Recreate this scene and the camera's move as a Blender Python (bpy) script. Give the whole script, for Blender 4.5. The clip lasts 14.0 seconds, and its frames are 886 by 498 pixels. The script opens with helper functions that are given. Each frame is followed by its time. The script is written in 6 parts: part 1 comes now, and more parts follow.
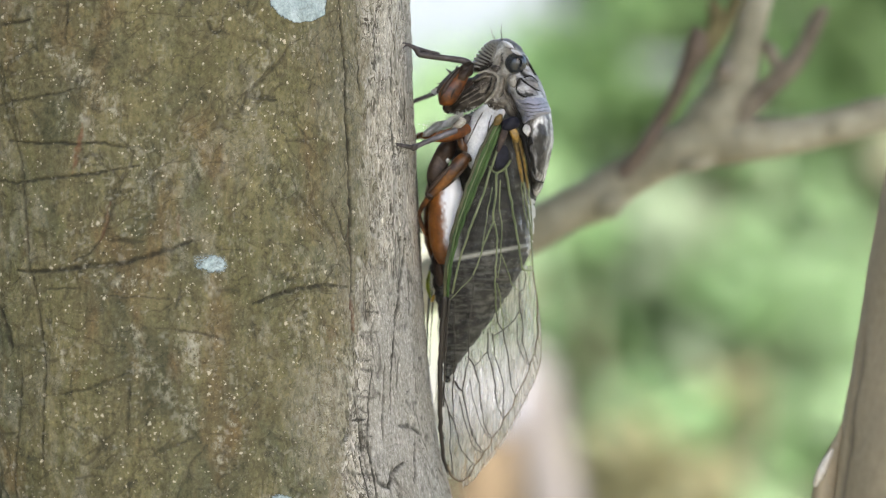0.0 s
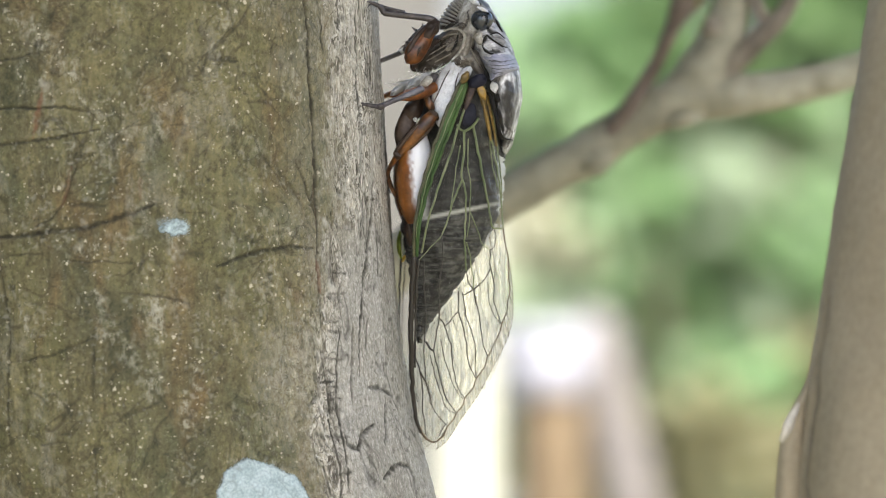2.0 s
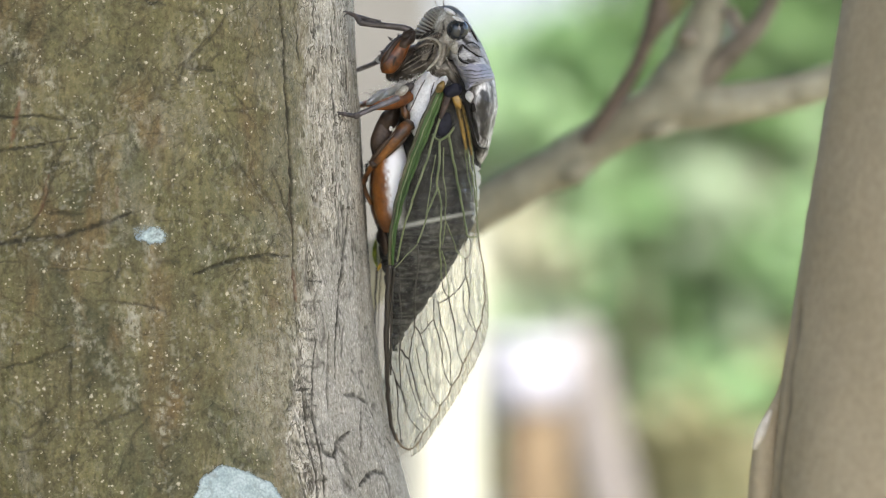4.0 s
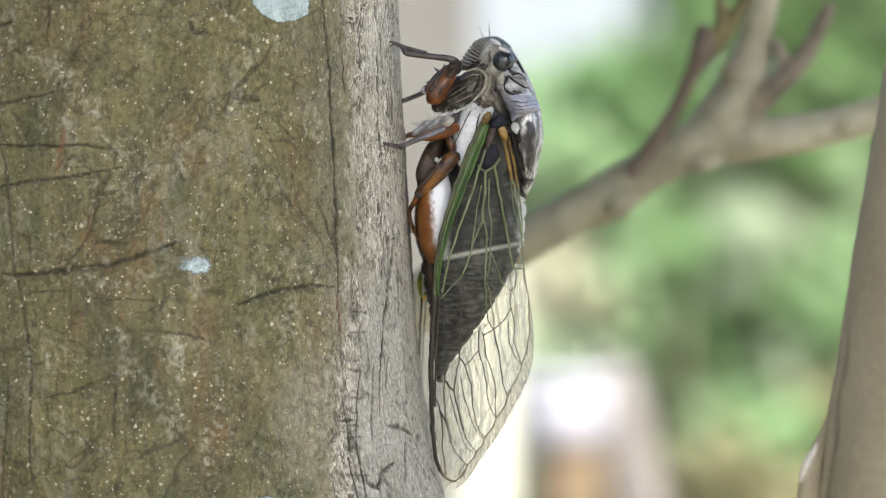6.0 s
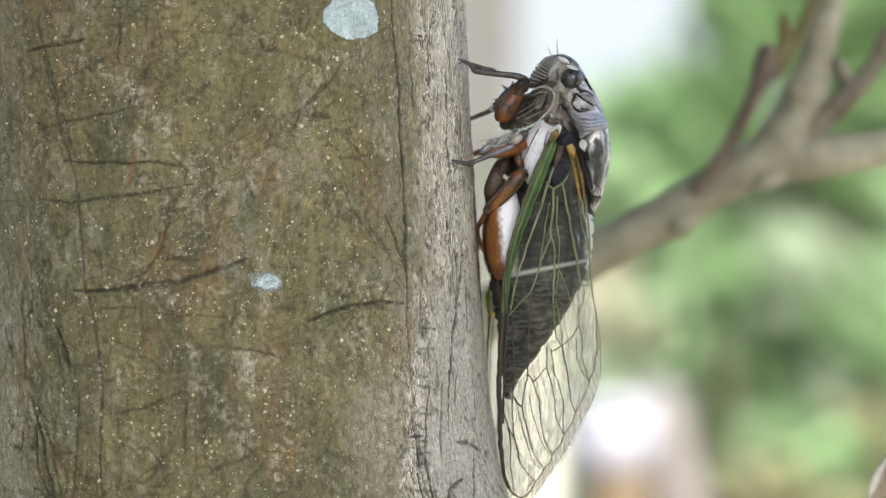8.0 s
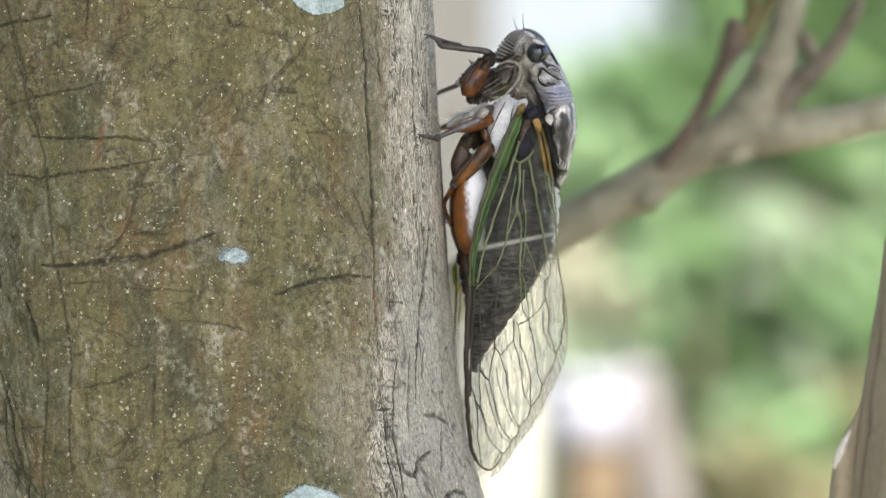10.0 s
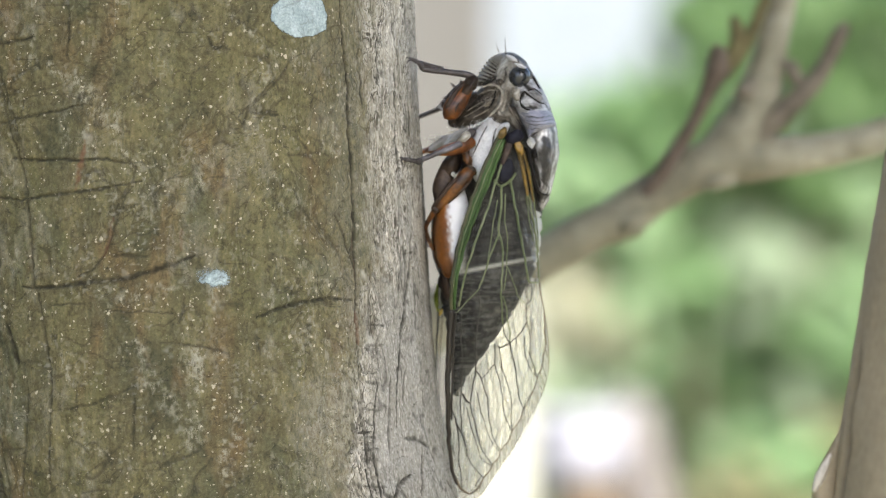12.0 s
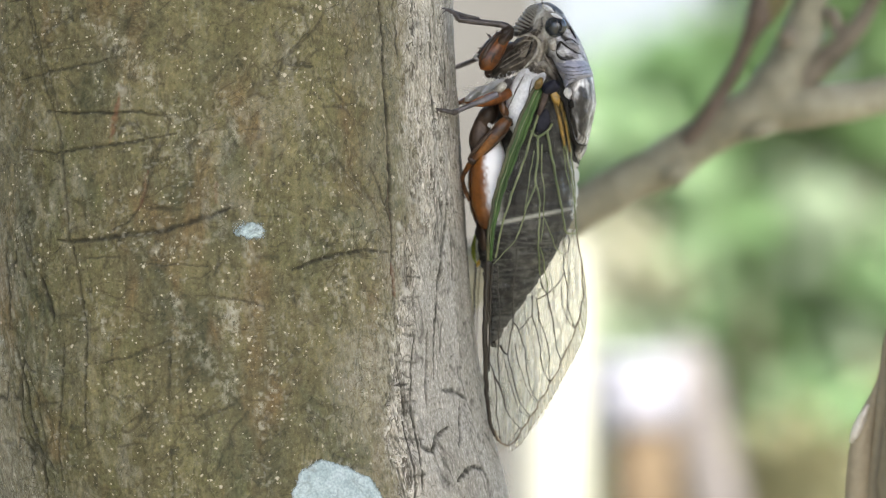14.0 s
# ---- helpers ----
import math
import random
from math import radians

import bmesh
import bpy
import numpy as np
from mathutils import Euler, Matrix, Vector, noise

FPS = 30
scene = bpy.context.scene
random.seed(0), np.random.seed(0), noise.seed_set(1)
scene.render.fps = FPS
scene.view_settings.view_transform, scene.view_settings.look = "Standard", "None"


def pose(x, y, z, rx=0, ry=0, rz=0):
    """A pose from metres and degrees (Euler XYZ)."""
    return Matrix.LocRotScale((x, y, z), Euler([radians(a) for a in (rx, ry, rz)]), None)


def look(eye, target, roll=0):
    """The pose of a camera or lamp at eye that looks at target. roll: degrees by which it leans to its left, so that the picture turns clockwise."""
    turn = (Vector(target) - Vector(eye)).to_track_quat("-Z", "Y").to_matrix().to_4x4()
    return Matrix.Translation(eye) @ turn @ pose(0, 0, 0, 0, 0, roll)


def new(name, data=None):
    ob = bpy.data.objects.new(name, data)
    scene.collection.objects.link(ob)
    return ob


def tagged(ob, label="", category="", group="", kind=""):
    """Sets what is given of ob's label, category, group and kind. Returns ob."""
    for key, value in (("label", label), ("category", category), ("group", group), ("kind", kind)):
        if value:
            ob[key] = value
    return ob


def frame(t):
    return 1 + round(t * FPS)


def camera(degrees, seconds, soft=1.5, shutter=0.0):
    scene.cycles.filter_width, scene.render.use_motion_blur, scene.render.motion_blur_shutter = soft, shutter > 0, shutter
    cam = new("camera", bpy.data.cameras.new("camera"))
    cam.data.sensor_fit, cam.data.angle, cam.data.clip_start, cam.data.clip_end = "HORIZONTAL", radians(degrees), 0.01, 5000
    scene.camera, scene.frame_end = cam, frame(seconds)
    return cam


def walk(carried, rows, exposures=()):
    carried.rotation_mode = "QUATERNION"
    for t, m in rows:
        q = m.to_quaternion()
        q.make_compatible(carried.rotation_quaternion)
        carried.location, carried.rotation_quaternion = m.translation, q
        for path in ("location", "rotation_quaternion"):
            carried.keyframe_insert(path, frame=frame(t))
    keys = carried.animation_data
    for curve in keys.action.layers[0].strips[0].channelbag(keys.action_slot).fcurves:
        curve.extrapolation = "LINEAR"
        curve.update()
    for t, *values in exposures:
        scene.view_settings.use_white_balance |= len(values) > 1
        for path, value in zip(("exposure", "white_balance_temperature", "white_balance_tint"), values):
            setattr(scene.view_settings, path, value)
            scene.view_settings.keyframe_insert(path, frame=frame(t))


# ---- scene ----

LENS = 9.2
SECONDS = 14.0
cam = camera(LENS, SECONDS, soft=0.9)
cam.data.dof.use_dof = True
cam.data.dof.focus_distance = 0.799
cam.data.dof.aperture_fstop = 23.5

# seconds, x, y, z, tilt up, turn to the right, lean
PATH = [
    (0.0, -0.01424, -0.82418, 1.30608, -0.413, 1.316, 0.992),
    (0.5, -0.00695, -0.82251, 1.30510, -0.436, 1.289, 0.931),
    (1.0, -0.00726, -0.82282, 1.30588, -0.471, 0.228, 0.226),
    (1.5, 0.00010, -0.82036, 1.30470, -0.534, -0.223, 0.172),
    (2.0, 0.00277, -0.81836, 1.30531, -0.782, 0.448, 0.039),
    (2.2, 0.00256, -0.81823, 1.30463, -0.802, 0.600, 0.302),
    (4.3, 0.00479, -0.82342, 1.30462, -0.574, 0.594, 0.019),
    (4.5, 0.00635, -0.82355, 1.30480, -0.521, 0.540, -0.063),
    (5.0, 0.00727, -0.82188, 1.30428, -0.364, -0.072, -0.071),
    (5.5, 0.00406, -0.82133, 1.30406, -0.262, -0.213, -0.168),
    (6.0, 0.00273, -0.82104, 1.30366, -0.251, 0.233, 0.336),
    (6.5, 0.00423, -0.82090, 1.30380, -0.434, 0.663, 0.086),
    (7.0, 0.00476, -0.82124, 1.30353, -0.280, 0.293, 0.111),
    (7.5, 0.00103, -0.82206, 1.30254, 0.003, -0.190, 0.505),
    (8.0, -0.00128, -0.82415, 1.30230, 0.017, -0.197, 0.334),
    (10.5, 0.00062, -0.82807, 1.30158, -0.255, 0.035, 0.168),
    (11.0, -0.00021, -0.82712, 1.30105, -0.070, -0.034, 0.225),
    (11.5, -0.00006, -0.82645, 1.30053, 0.131, 0.073, 0.410),
    (12.0, 0.00258, -0.82794, 1.29989, 0.160, 0.069, 0.341),
    (12.5, 0.00594, -0.82890, 1.30030, -0.199, 0.057, 0.025),
    (13.0, 0.00806, -0.82601, 1.30053, -0.323, -0.237, -0.045),
    (13.5, 0.00730, -0.82521, 1.30063, -0.403, -0.658, 0.238),
    (14.0, 0.00582, -0.82500, 1.30070, -0.405, -0.539, 0.082),
]
EXPOSURE = 1.76


def carry_camera():
    rows = [(t, pose(x, y, z, 90 + up, 0, -turn) @ pose(0, 0, 0, 0, 0, lean)) for t, x, y, z, up, turn, lean in PATH]
    walk(cam, rows, exposures=[(0.0, EXPOSURE), (SECONDS, EXPOSURE)])


carry_camera()

# ---- light ----
SUN_UP, SUN_TURN = 50.0, 152.0  # degrees; turn from +y towards +x


def daylight():
    world = bpy.data.worlds.new("sky")
    scene.world = world
    world.use_nodes = True
    nt = world.node_tree
    sky = nt.nodes.new("ShaderNodeTexSky")
    sky.sky_type = "NISHITA"
    sky.sun_disc = False
    sky.sun_elevation, sky.sun_rotation = radians(SUN_UP), radians(SUN_TURN)
    sky.air_density, sky.dust_density = 1.0, 3.0
    back = nt.nodes["Background"]
    back.inputs["Strength"].default_value = 0.15
    nt.links.new(sky.outputs["Color"], back.inputs["Color"])
    lamp = bpy.data.lights.new("sun", "SUN")
    lamp.energy, lamp.angle, lamp.color = 4.6, radians(4), (1.0, 0.97, 0.92)
    sun = new("sun", lamp)
    d = Vector((math.sin(radians(SUN_TURN)) * math.cos(radians(SUN_UP)), math.cos(radians(SUN_TURN)) * math.cos(radians(SUN_UP)), math.sin(radians(SUN_UP))))
    sun.matrix_world = look(d * 20, (0, 0, 1.3))


daylight()


# ---- materials ----
def surface(name, tones, scale, rough=0.7, grain=8.0, grain_mix=0.35, bump=0.3, bump_mm=0.2, stretch=(1, 1, 1), spec=0.35, sheer=0.0, spread=(0.3, 0.7)):
    """Principled surface: a ramp of tones over a coarse noise, darkened and lightened by a fine grain, with relief."""
    m = bpy.data.materials.new(name)
    m.use_nodes = True
    nt = m.node_tree
    n, link = nt.nodes, nt.links.new
    bsdf = n["Principled BSDF"]
    tc = n.new("ShaderNodeTexCoord")
    mp = n.new("ShaderNodeMapping")
    mp.inputs["Scale"].default_value = stretch
    link(tc.outputs["Object"], mp.inputs["Vector"])
    a = n.new("ShaderNodeTexNoise")
    a.inputs["Scale"].default_value, a.inputs["Detail"].default_value, a.inputs["Roughness"].default_value = scale, 5.0, 0.6
    b = n.new("ShaderNodeTexNoise")
    b.inputs["Scale"].default_value, b.inputs["Detail"].default_value = scale * grain, 4.0
    link(mp.outputs["Vector"], a.inputs["Vector"])
    link(mp.outputs["Vector"], b.inputs["Vector"])
    ramp = n.new("ShaderNodeValToRGB")
    el = ramp.color_ramp.elements
    while len(el) < len(tones):
        el.new(0.5)
    for i, c in enumerate(tones):
        el[i].position = spread[0] + (spread[1] - spread[0]) * i / max(1, len(tones) - 1)
        el[i].color = (*c, 1)
    link(a.outputs["Fac"], ramp.inputs["Fac"])
    mix = n.new("ShaderNodeMix")
    mix.data_type, mix.blend_type = "RGBA", "OVERLAY"
    mix.inputs["Factor"].default_value = grain_mix
    link(ramp.outputs["Color"], mix.inputs["A"])
    link(b.outputs["Fac"], mix.inputs["B"])
    link(mix.outputs["Result"], bsdf.inputs["Base Color"])
    bu = n.new("ShaderNodeBump")
    bu.inputs["Strength"].default_value, bu.inputs["Distance"].default_value = bump, bump_mm / 1000
    link(b.outputs["Fac"], bu.inputs["Height"])
    link(bu.outputs["Normal"], bsdf.inputs["Normal"])
    bsdf.inputs["Roughness"].default_value = rough
    bsdf.inputs["Specular IOR Level"].default_value = spec
    if sheer:
        out = n["Material Output"]
        tr = n.new("ShaderNodeBsdfTranslucent")
        link(mix.outputs["Result"], tr.inputs["Color"])
        ms = n.new("ShaderNodeMixShader")
        ms.inputs["Fac"].default_value = sheer
        link(bsdf.outputs["BSDF"], ms.inputs[1])
        link(tr.outputs["BSDF"], ms.inputs[2])
        link(ms.outputs["Shader"], out.inputs["Surface"])
    return m


def tinted(m, attribute, colour, amount=1.0):
    """Lay a colour over a surface where a point attribute says so."""
    nt = m.node_tree
    n, link = nt.nodes, nt.links.new
    bsdf = n["Principled BSDF"]
    old = bsdf.inputs["Base Color"].links[0].from_socket
    at = n.new("ShaderNodeAttribute")
    at.attribute_name = attribute
    mul = n.new("ShaderNodeMath")
    mul.operation, mul.use_clamp = "MULTIPLY", True
    mul.inputs[1].default_value = amount
    link(at.outputs["Fac"], mul.inputs[0])
    mix = n.new("ShaderNodeMix")
    mix.data_type = "RGBA"
    link(mul.outputs["Value"], mix.inputs["Factor"])
    link(old, mix.inputs["A"])
    mix.inputs["B"].default_value = (*colour, 1)
    link(mix.outputs["Result"], bsdf.inputs["Base Color"])
    return m


def bark_material():
    m = surface("olive_bark", [(0.081, 0.080, 0.044), (0.115, 0.107, 0.057), (0.148, 0.130, 0.068), (0.128, 0.121, 0.057), (0.170, 0.156, 0.095)], 110, rough=0.78, grain=14, grain_mix=0.35, bump=0.7, bump_mm=0.14, stretch=(1, 1, 0.45), spec=0.3, spread=(0.32, 0.68))
    nt = m.node_tree
    n, link = nt.nodes, nt.links.new
    bsdf = n["Principled BSDF"]
    tc = n["Texture Coordinate"]

    def noise_of(scale, detail, rough, stretch=(1, 1, 1), warp=0.0):
        mp = n.new("ShaderNodeMapping")
        mp.inputs["Scale"].default_value = stretch
        link(tc.outputs["Object"], mp.inputs["Vector"])
        t = n.new("ShaderNodeTexNoise")
        t.inputs["Scale"].default_value, t.inputs["Detail"].default_value, t.inputs["Roughness"].default_value = scale, detail, rough
        t.inputs["Distortion"].default_value = warp
        link(mp.outputs["Vector"], t.inputs["Vector"])
        return t.outputs["Fac"]

    def ramp_of(fac, stops):
        r = n.new("ShaderNodeValToRGB")
        el = r.color_ramp.elements
        while len(el) < len(stops):
            el.new(0.5)
        for i, (p, c) in enumerate(stops):
            el[i].position, el[i].color = p, (*c, 1) if isinstance(c, tuple) else (c, c, c, 1)
        link(fac, r.inputs["Fac"])
        return r.outputs["Color"]

    def mixed(fac, a, b, blend="MIX"):
        x = n.new("ShaderNodeMix")
        x.data_type, x.blend_type = "RGBA", blend
        for key, value in (("Factor", fac), ("A", a), ("B", b)):
            if isinstance(value, (int, float)):
                x.inputs[key].default_value = value
            elif isinstance(value, tuple):
                x.inputs[key].default_value = (*value, 1)
            else:
                link(value, x.inputs[key])
        return x.outputs["Result"]

    def attribute(name):
        at = n.new("ShaderNodeAttribute")
        at.attribute_name = name
        return at.outputs["Fac"]

    base = bsdf.inputs["Base Color"].links[0].from_socket
    # grey-green algae films and warm brown patches, a centimetre across
    algae = ramp_of(noise_of(75, 5, 0.62, (1, 1, 0.7), 0.6), [(0.50, 0.0), (0.64, 0.75)])
    base = mixed(algae, base, (0.088, 0.095, 0.054))
    warm = ramp_of(noise_of(95, 4, 0.6, (1.3, 1.3, 0.5), 0.4), [(0.52, 0.0), (0.66, 0.75)])
    base = mixed(warm, base, (0.178, 0.122, 0.060))
    base = mixed(attribute("tan"), base, (0.188, 0.168, 0.084))
    # smaller blots, blurred streaks and crumbly flecks
    blot = ramp_of(noise_of(420, 5, 0.7, (1, 1, 0.8), 0.5), [(0.33, 0.75), (0.43, 0.0)])
    base = mixed(blot, base, (0.050, 0.048, 0.030))
    streak = ramp_of(noise_of(360, 6, 0.72, (1.4, 1.4, 0.22)), [(0.32, (0.33, 0.32, 0.29)), (0.5, 0.5), (0.68, (0.72, 0.71, 0.67))])
    base = mixed(0.4, base, streak, "OVERLAY")

    def painted_relief(under, scale, stretch, dark, pale, amount):
        """Relief put into colour: fine crooked dark nicks, each with a pale highlight beside it."""
        grooves = noise_of(scale, 4, 0.6, stretch, 1.0)
        gate = ramp_of(noise_of(scale * 0.3, 4, 0.6, stretch), [(0.42, 0.0), (0.56, amount)])
        cut = ramp_of(grooves, [(0.462, 0.0), (0.485, 1.0), (0.497, 1.0), (0.512, 0.0)])
        lit_edge = ramp_of(grooves, [(0.512, 0.0), (0.528, 0.8), (0.545, 0.0)])
        under = mixed(mixed(1.0, lit_edge, gate, "MULTIPLY"), under, pale)
        return mixed(mixed(1.0, cut, gate, "MULTIPLY"), under, dark)

    base = painted_relief(base, 170, (1, 1, 0.6), (0.046, 0.042, 0.027), (0.26, 0.24, 0.17), 0.38)
    base = painted_relief(base, 380, (0.75, 0.75, 1.0), (0.042, 0.038, 0.025), (0.30, 0.28, 0.21), 0.2)
    # flecks also carry bright and shaded sides of the bark's fine grain
    fleck = ramp_of(noise_of(1300, 6, 0.75, (1, 1, 0.85)), [(0.37, (0.20, 0.19, 0.16)), (0.46, 0.46), (0.55, 0.54), (0.65, (0.90, 0.87, 0.80))])
    base = mixed(0.62, base, fleck, "OVERLAY")
    scuff = ramp_of(noise_of(210, 6, 0.75, (1, 1, 0.6), 0.8), [(0.55, 0.0), (0.70, 0.55)])
    crumbs = ramp_of(noise_of(1500, 5, 0.75, (1, 1, 0.7)), [(0.46, 0.0), (0.60, 1.0)])
    base = mixed(mixed(1.0, scuff, crumbs, "MULTIPLY"), base, (0.27, 0.245, 0.185))
    pale = mixed(1.0, attribute("pale"), ramp_of(noise_of(1100, 6, 0.8, (1, 1, 0.6)), [(0.46, 0.03), (0.55, 1.0)]), "MULTIPLY")
    base = mixed(pale, base, (0.41, 0.385, 0.30))
    # pale lenticels of unequal size and strength
    shift = n.new("ShaderNodeVectorMath")
    shift.operation = "SCALE"
    shift.inputs["Scale"].default_value = 0.0007
    warp = n.new("ShaderNodeTexNoise")
    warp.inputs["Scale"].default_value, warp.inputs["Detail"].default_value = 2400, 3
    link(tc.outputs["Object"], warp.inputs["Vector"])
    link(warp.outputs["Color"], shift.inputs[0])
    moved = n.new("ShaderNodeVectorMath")
    link(tc.outputs["Object"], moved.inputs[0])
    link(shift.outputs["Vector"], moved.inputs[1])
    dots = []
    for scale, low, high, most in ((1050, 0.62, 0.90, 0.36), (1900, 0.56, 0.88, 0.36)):
        vo = n.new("ShaderNodeTexVoronoi")
        vo.inputs["Scale"].default_value = scale
        link(moved.outputs["Vector"], vo.inputs["Vector"])
        size = n.new("ShaderNodeMapRange")
        size.inputs["From Min"].default_value, size.inputs["From Max"].default_value = low, high
        size.inputs["To Min"].default_value, size.inputs["To Max"].default_value = 0.0, most
        link(vo.outputs["Color"], size.inputs["Value"])
        lt = n.new("ShaderNodeMath")
        lt.operation, lt.use_clamp = "SUBTRACT", True
        link(size.outputs["Result"], lt.inputs[0])
        link(vo.outputs["Distance"], lt.inputs[1])
        gain = n.new("ShaderNodeMath")
        gain.operation, gain.use_clamp = "MULTIPLY", True
        gain.inputs[1].default_value = 7.0
        link(lt.outputs["Value"], gain.inputs[0])
        dots.append(gain.outputs["Value"])
    gather = ramp_of(noise_of(240, 4, 0.65), [(0.40, 0.0), (0.51, 0.95)])
    base = mixed(mixed(1.0, mixed(1.0, dots[0], dots[1], "ADD"), gather, "MULTIPLY"), base, (0.56, 0.50, 0.38))
    # pale stripped wood: fine upright grain, flaky above, worn smooth below
    # lightest stop also paints the highlights on the fibres
    fibre = ramp_of(noise_of(1500, 7, 0.84, (1, 1, 0.5), 0.3), [(0.36, (0.15, 0.132, 0.103)), (0.44, (0.44, 0.41, 0.35)), (0.54, (0.60, 0.57, 0.50)), (0.62, (0.95, 0.92, 0.85))])
    tone = ramp_of(noise_of(150, 5, 0.62, (1, 1, 0.3), 0.4), [(0.32, (0.60, 0.57, 0.50)), (0.5, (0.88, 0.86, 0.81)), (0.68, (1.12, 1.12, 1.12))])
    wood = mixed(0.9, fibre, tone, "MULTIPLY")
    wood = painted_relief(wood, 260, (1, 1, 0.42), (0.075, 0.063, 0.047), (0.80, 0.775, 0.72), 0.85)
    wood = painted_relief(wood, 640, (1, 1, 0.7), (0.075, 0.063, 0.047), (0.84, 0.815, 0.76), 0.9)
    fine = ramp_of(noise_of(1900, 7, 0.8, (1, 1, 0.7)), [(0.36, (0.17, 0.155, 0.13)), (0.45, (0.37, 0.353, 0.32)), (0.55, (0.45, 0.433, 0.395)), (0.64, (0.80, 0.78, 0.735))])
    wood = mixed(attribute("smooth"), wood, mixed(0.6, fine, tone, "MULTIPLY"))
    base = mixed(attribute("grey"), base, wood)
    link(base, bsdf.inputs["Base Color"])
    tinted(m, "crack", (0.022, 0.020, 0.013), 0.92)
    tinted(m, "rust", (0.22, 0.095, 0.055), 0.6)
    tinted(m, "chalk", (0.62, 0.595, 0.53), 0.75)
    # fine relief over the grain
    relief = n.new("ShaderNodeBump")
    relief.inputs["Strength"].default_value, relief.inputs["Distance"].default_value = 0.9, 0.0006
    link(noise_of(820, 7, 0.74, (1, 1, 0.65), 0.4), relief.inputs["Height"])
    old = bsdf.inputs["Normal"].links[0].from_node
    link(relief.outputs["Normal"], old.inputs["Normal"])
    return m


BARK = bark_material()
STEM_BARK = tinted(surface("grey_brown_bark", [(0.312, 0.26, 0.179), (0.336, 0.28, 0.198), (0.36, 0.304, 0.217)], 60, rough=0.85, grain=14, grain_mix=0.25, bump=0.4, bump_mm=0.3), "crack", (0.06, 0.045, 0.035), 0.9)
PALE_CHIP = surface("pale_broken_bark", [(0.48, 0.44, 0.38), (0.62, 0.58, 0.52), (0.72, 0.69, 0.64)], 300, rough=0.9, grain=6, grain_mix=0.4)
BRANCH_BARK = surface("branch_bark", [(0.166, 0.153, 0.107), (0.266, 0.248, 0.182), (0.367, 0.346, 0.263)], 70, rough=0.8, grain=6, grain_mix=0.4, bump=0.4, bump_mm=0.5)
TWIG_BARK = surface("twig_bark", [(0.0765, 0.0643, 0.0479), (0.158, 0.133, 0.102), (0.23, 0.199, 0.158)], 90, rough=0.8, grain=6, grain_mix=0.4)
RED_TWIG = surface("reddish_twig_bark", [(0.066, 0.0504, 0.0396), (0.126, 0.096, 0.0744), (0.192, 0.156, 0.12)], 90, rough=0.8, grain=6, grain_mix=0.4)
OLIVE_TWIG = surface("olive_twig_bark", [(0.075, 0.068, 0.03), (0.13, 0.112, 0.052), (0.19, 0.165, 0.09)], 90, rough=0.8, grain=6, grain_mix=0.4)
LICHEN = tinted(surface("pale_lichen", [(0.26, 0.329, 0.347), (0.353, 0.432, 0.451), (0.454, 0.534, 0.556)], 500, rough=0.95, grain=6, grain_mix=0.5, bump=0.6, bump_mm=0.2), "crack", (0.16, 0.18, 0.17), 0.55)


def thin_rim(m):
    """Let a crust break up where its point attribute "rim" nears one."""
    nt = m.node_tree
    n, link = nt.nodes, nt.links.new
    at = n.new("ShaderNodeAttribute")
    at.attribute_name = "rim"
    no = n.new("ShaderNodeTexNoise")
    no.inputs["Scale"].default_value, no.inputs["Detail"].default_value, no.inputs["Roughness"].default_value = 1100, 6, 0.75
    link(n["Texture Coordinate"].outputs["Object"], no.inputs["Vector"])
    gap = n.new("ShaderNodeMath")
    gap.operation = "SUBTRACT"
    link(at.outputs["Fac"], gap.inputs[0])
    link(no.outputs["Fac"], gap.inputs[1])
    gain = n.new("ShaderNodeMath")
    gain.operation, gain.use_clamp = "MULTIPLY_ADD", True
    gain.inputs[1].default_value, gain.inputs[2].default_value = 2.6, 0.5
    link(gap.outputs["Value"], gain.inputs[0])
    clear = n.new("ShaderNodeBsdfTransparent")
    ms = n.new("ShaderNodeMixShader")
    link(gain.outputs["Value"], ms.inputs["Fac"])
    link(n["Principled BSDF"].outputs["BSDF"], ms.inputs[1])
    link(clear.outputs["BSDF"], ms.inputs[2])
    link(ms.outputs["Shader"], n["Material Output"].inputs["Surface"])
    return m


thin_rim(LICHEN)

# back shells: extreme tones also hold sky reflection and deep shade
GREY_HIDE = tinted(surface("powdered_grey_shell", [(0.0418, 0.033, 0.0253), (0.16, 0.138, 0.113), (0.319, 0.295, 0.259), (0.616, 0.6, 0.567)], 300, rough=0.55, grain=7, grain_mix=0.6, bump=0.5, bump_mm=0.15, spec=0.3, spread=(0.33, 0.67)), "crack", (0.02, 0.017, 0.015), 0.95)
COLLAR = tinted(surface("lilac_collar", [(0.198, 0.198, 0.24), (0.297, 0.299, 0.372), (0.378, 0.382, 0.474)], 500, rough=0.5, grain=6, grain_mix=0.6, bump=0.7, bump_mm=0.1, stretch=(0.3, 1, 3), spec=0.35), "crack", (0.03, 0.027, 0.028), 0.9)
MESO = tinted(surface("silver_brown_shell", [(0.0425, 0.0382, 0.0363), (0.227, 0.214, 0.21), (0.567, 0.553, 0.559), (1.02, 1.01, 1.02)], 620, rough=0.42, grain=6, grain_mix=0.85, bump=0.6, bump_mm=0.14, stretch=(1, 1, 0.35), spec=0.4, spread=(0.34, 0.66)), "crack", (0.02, 0.018, 0.016), 0.95)
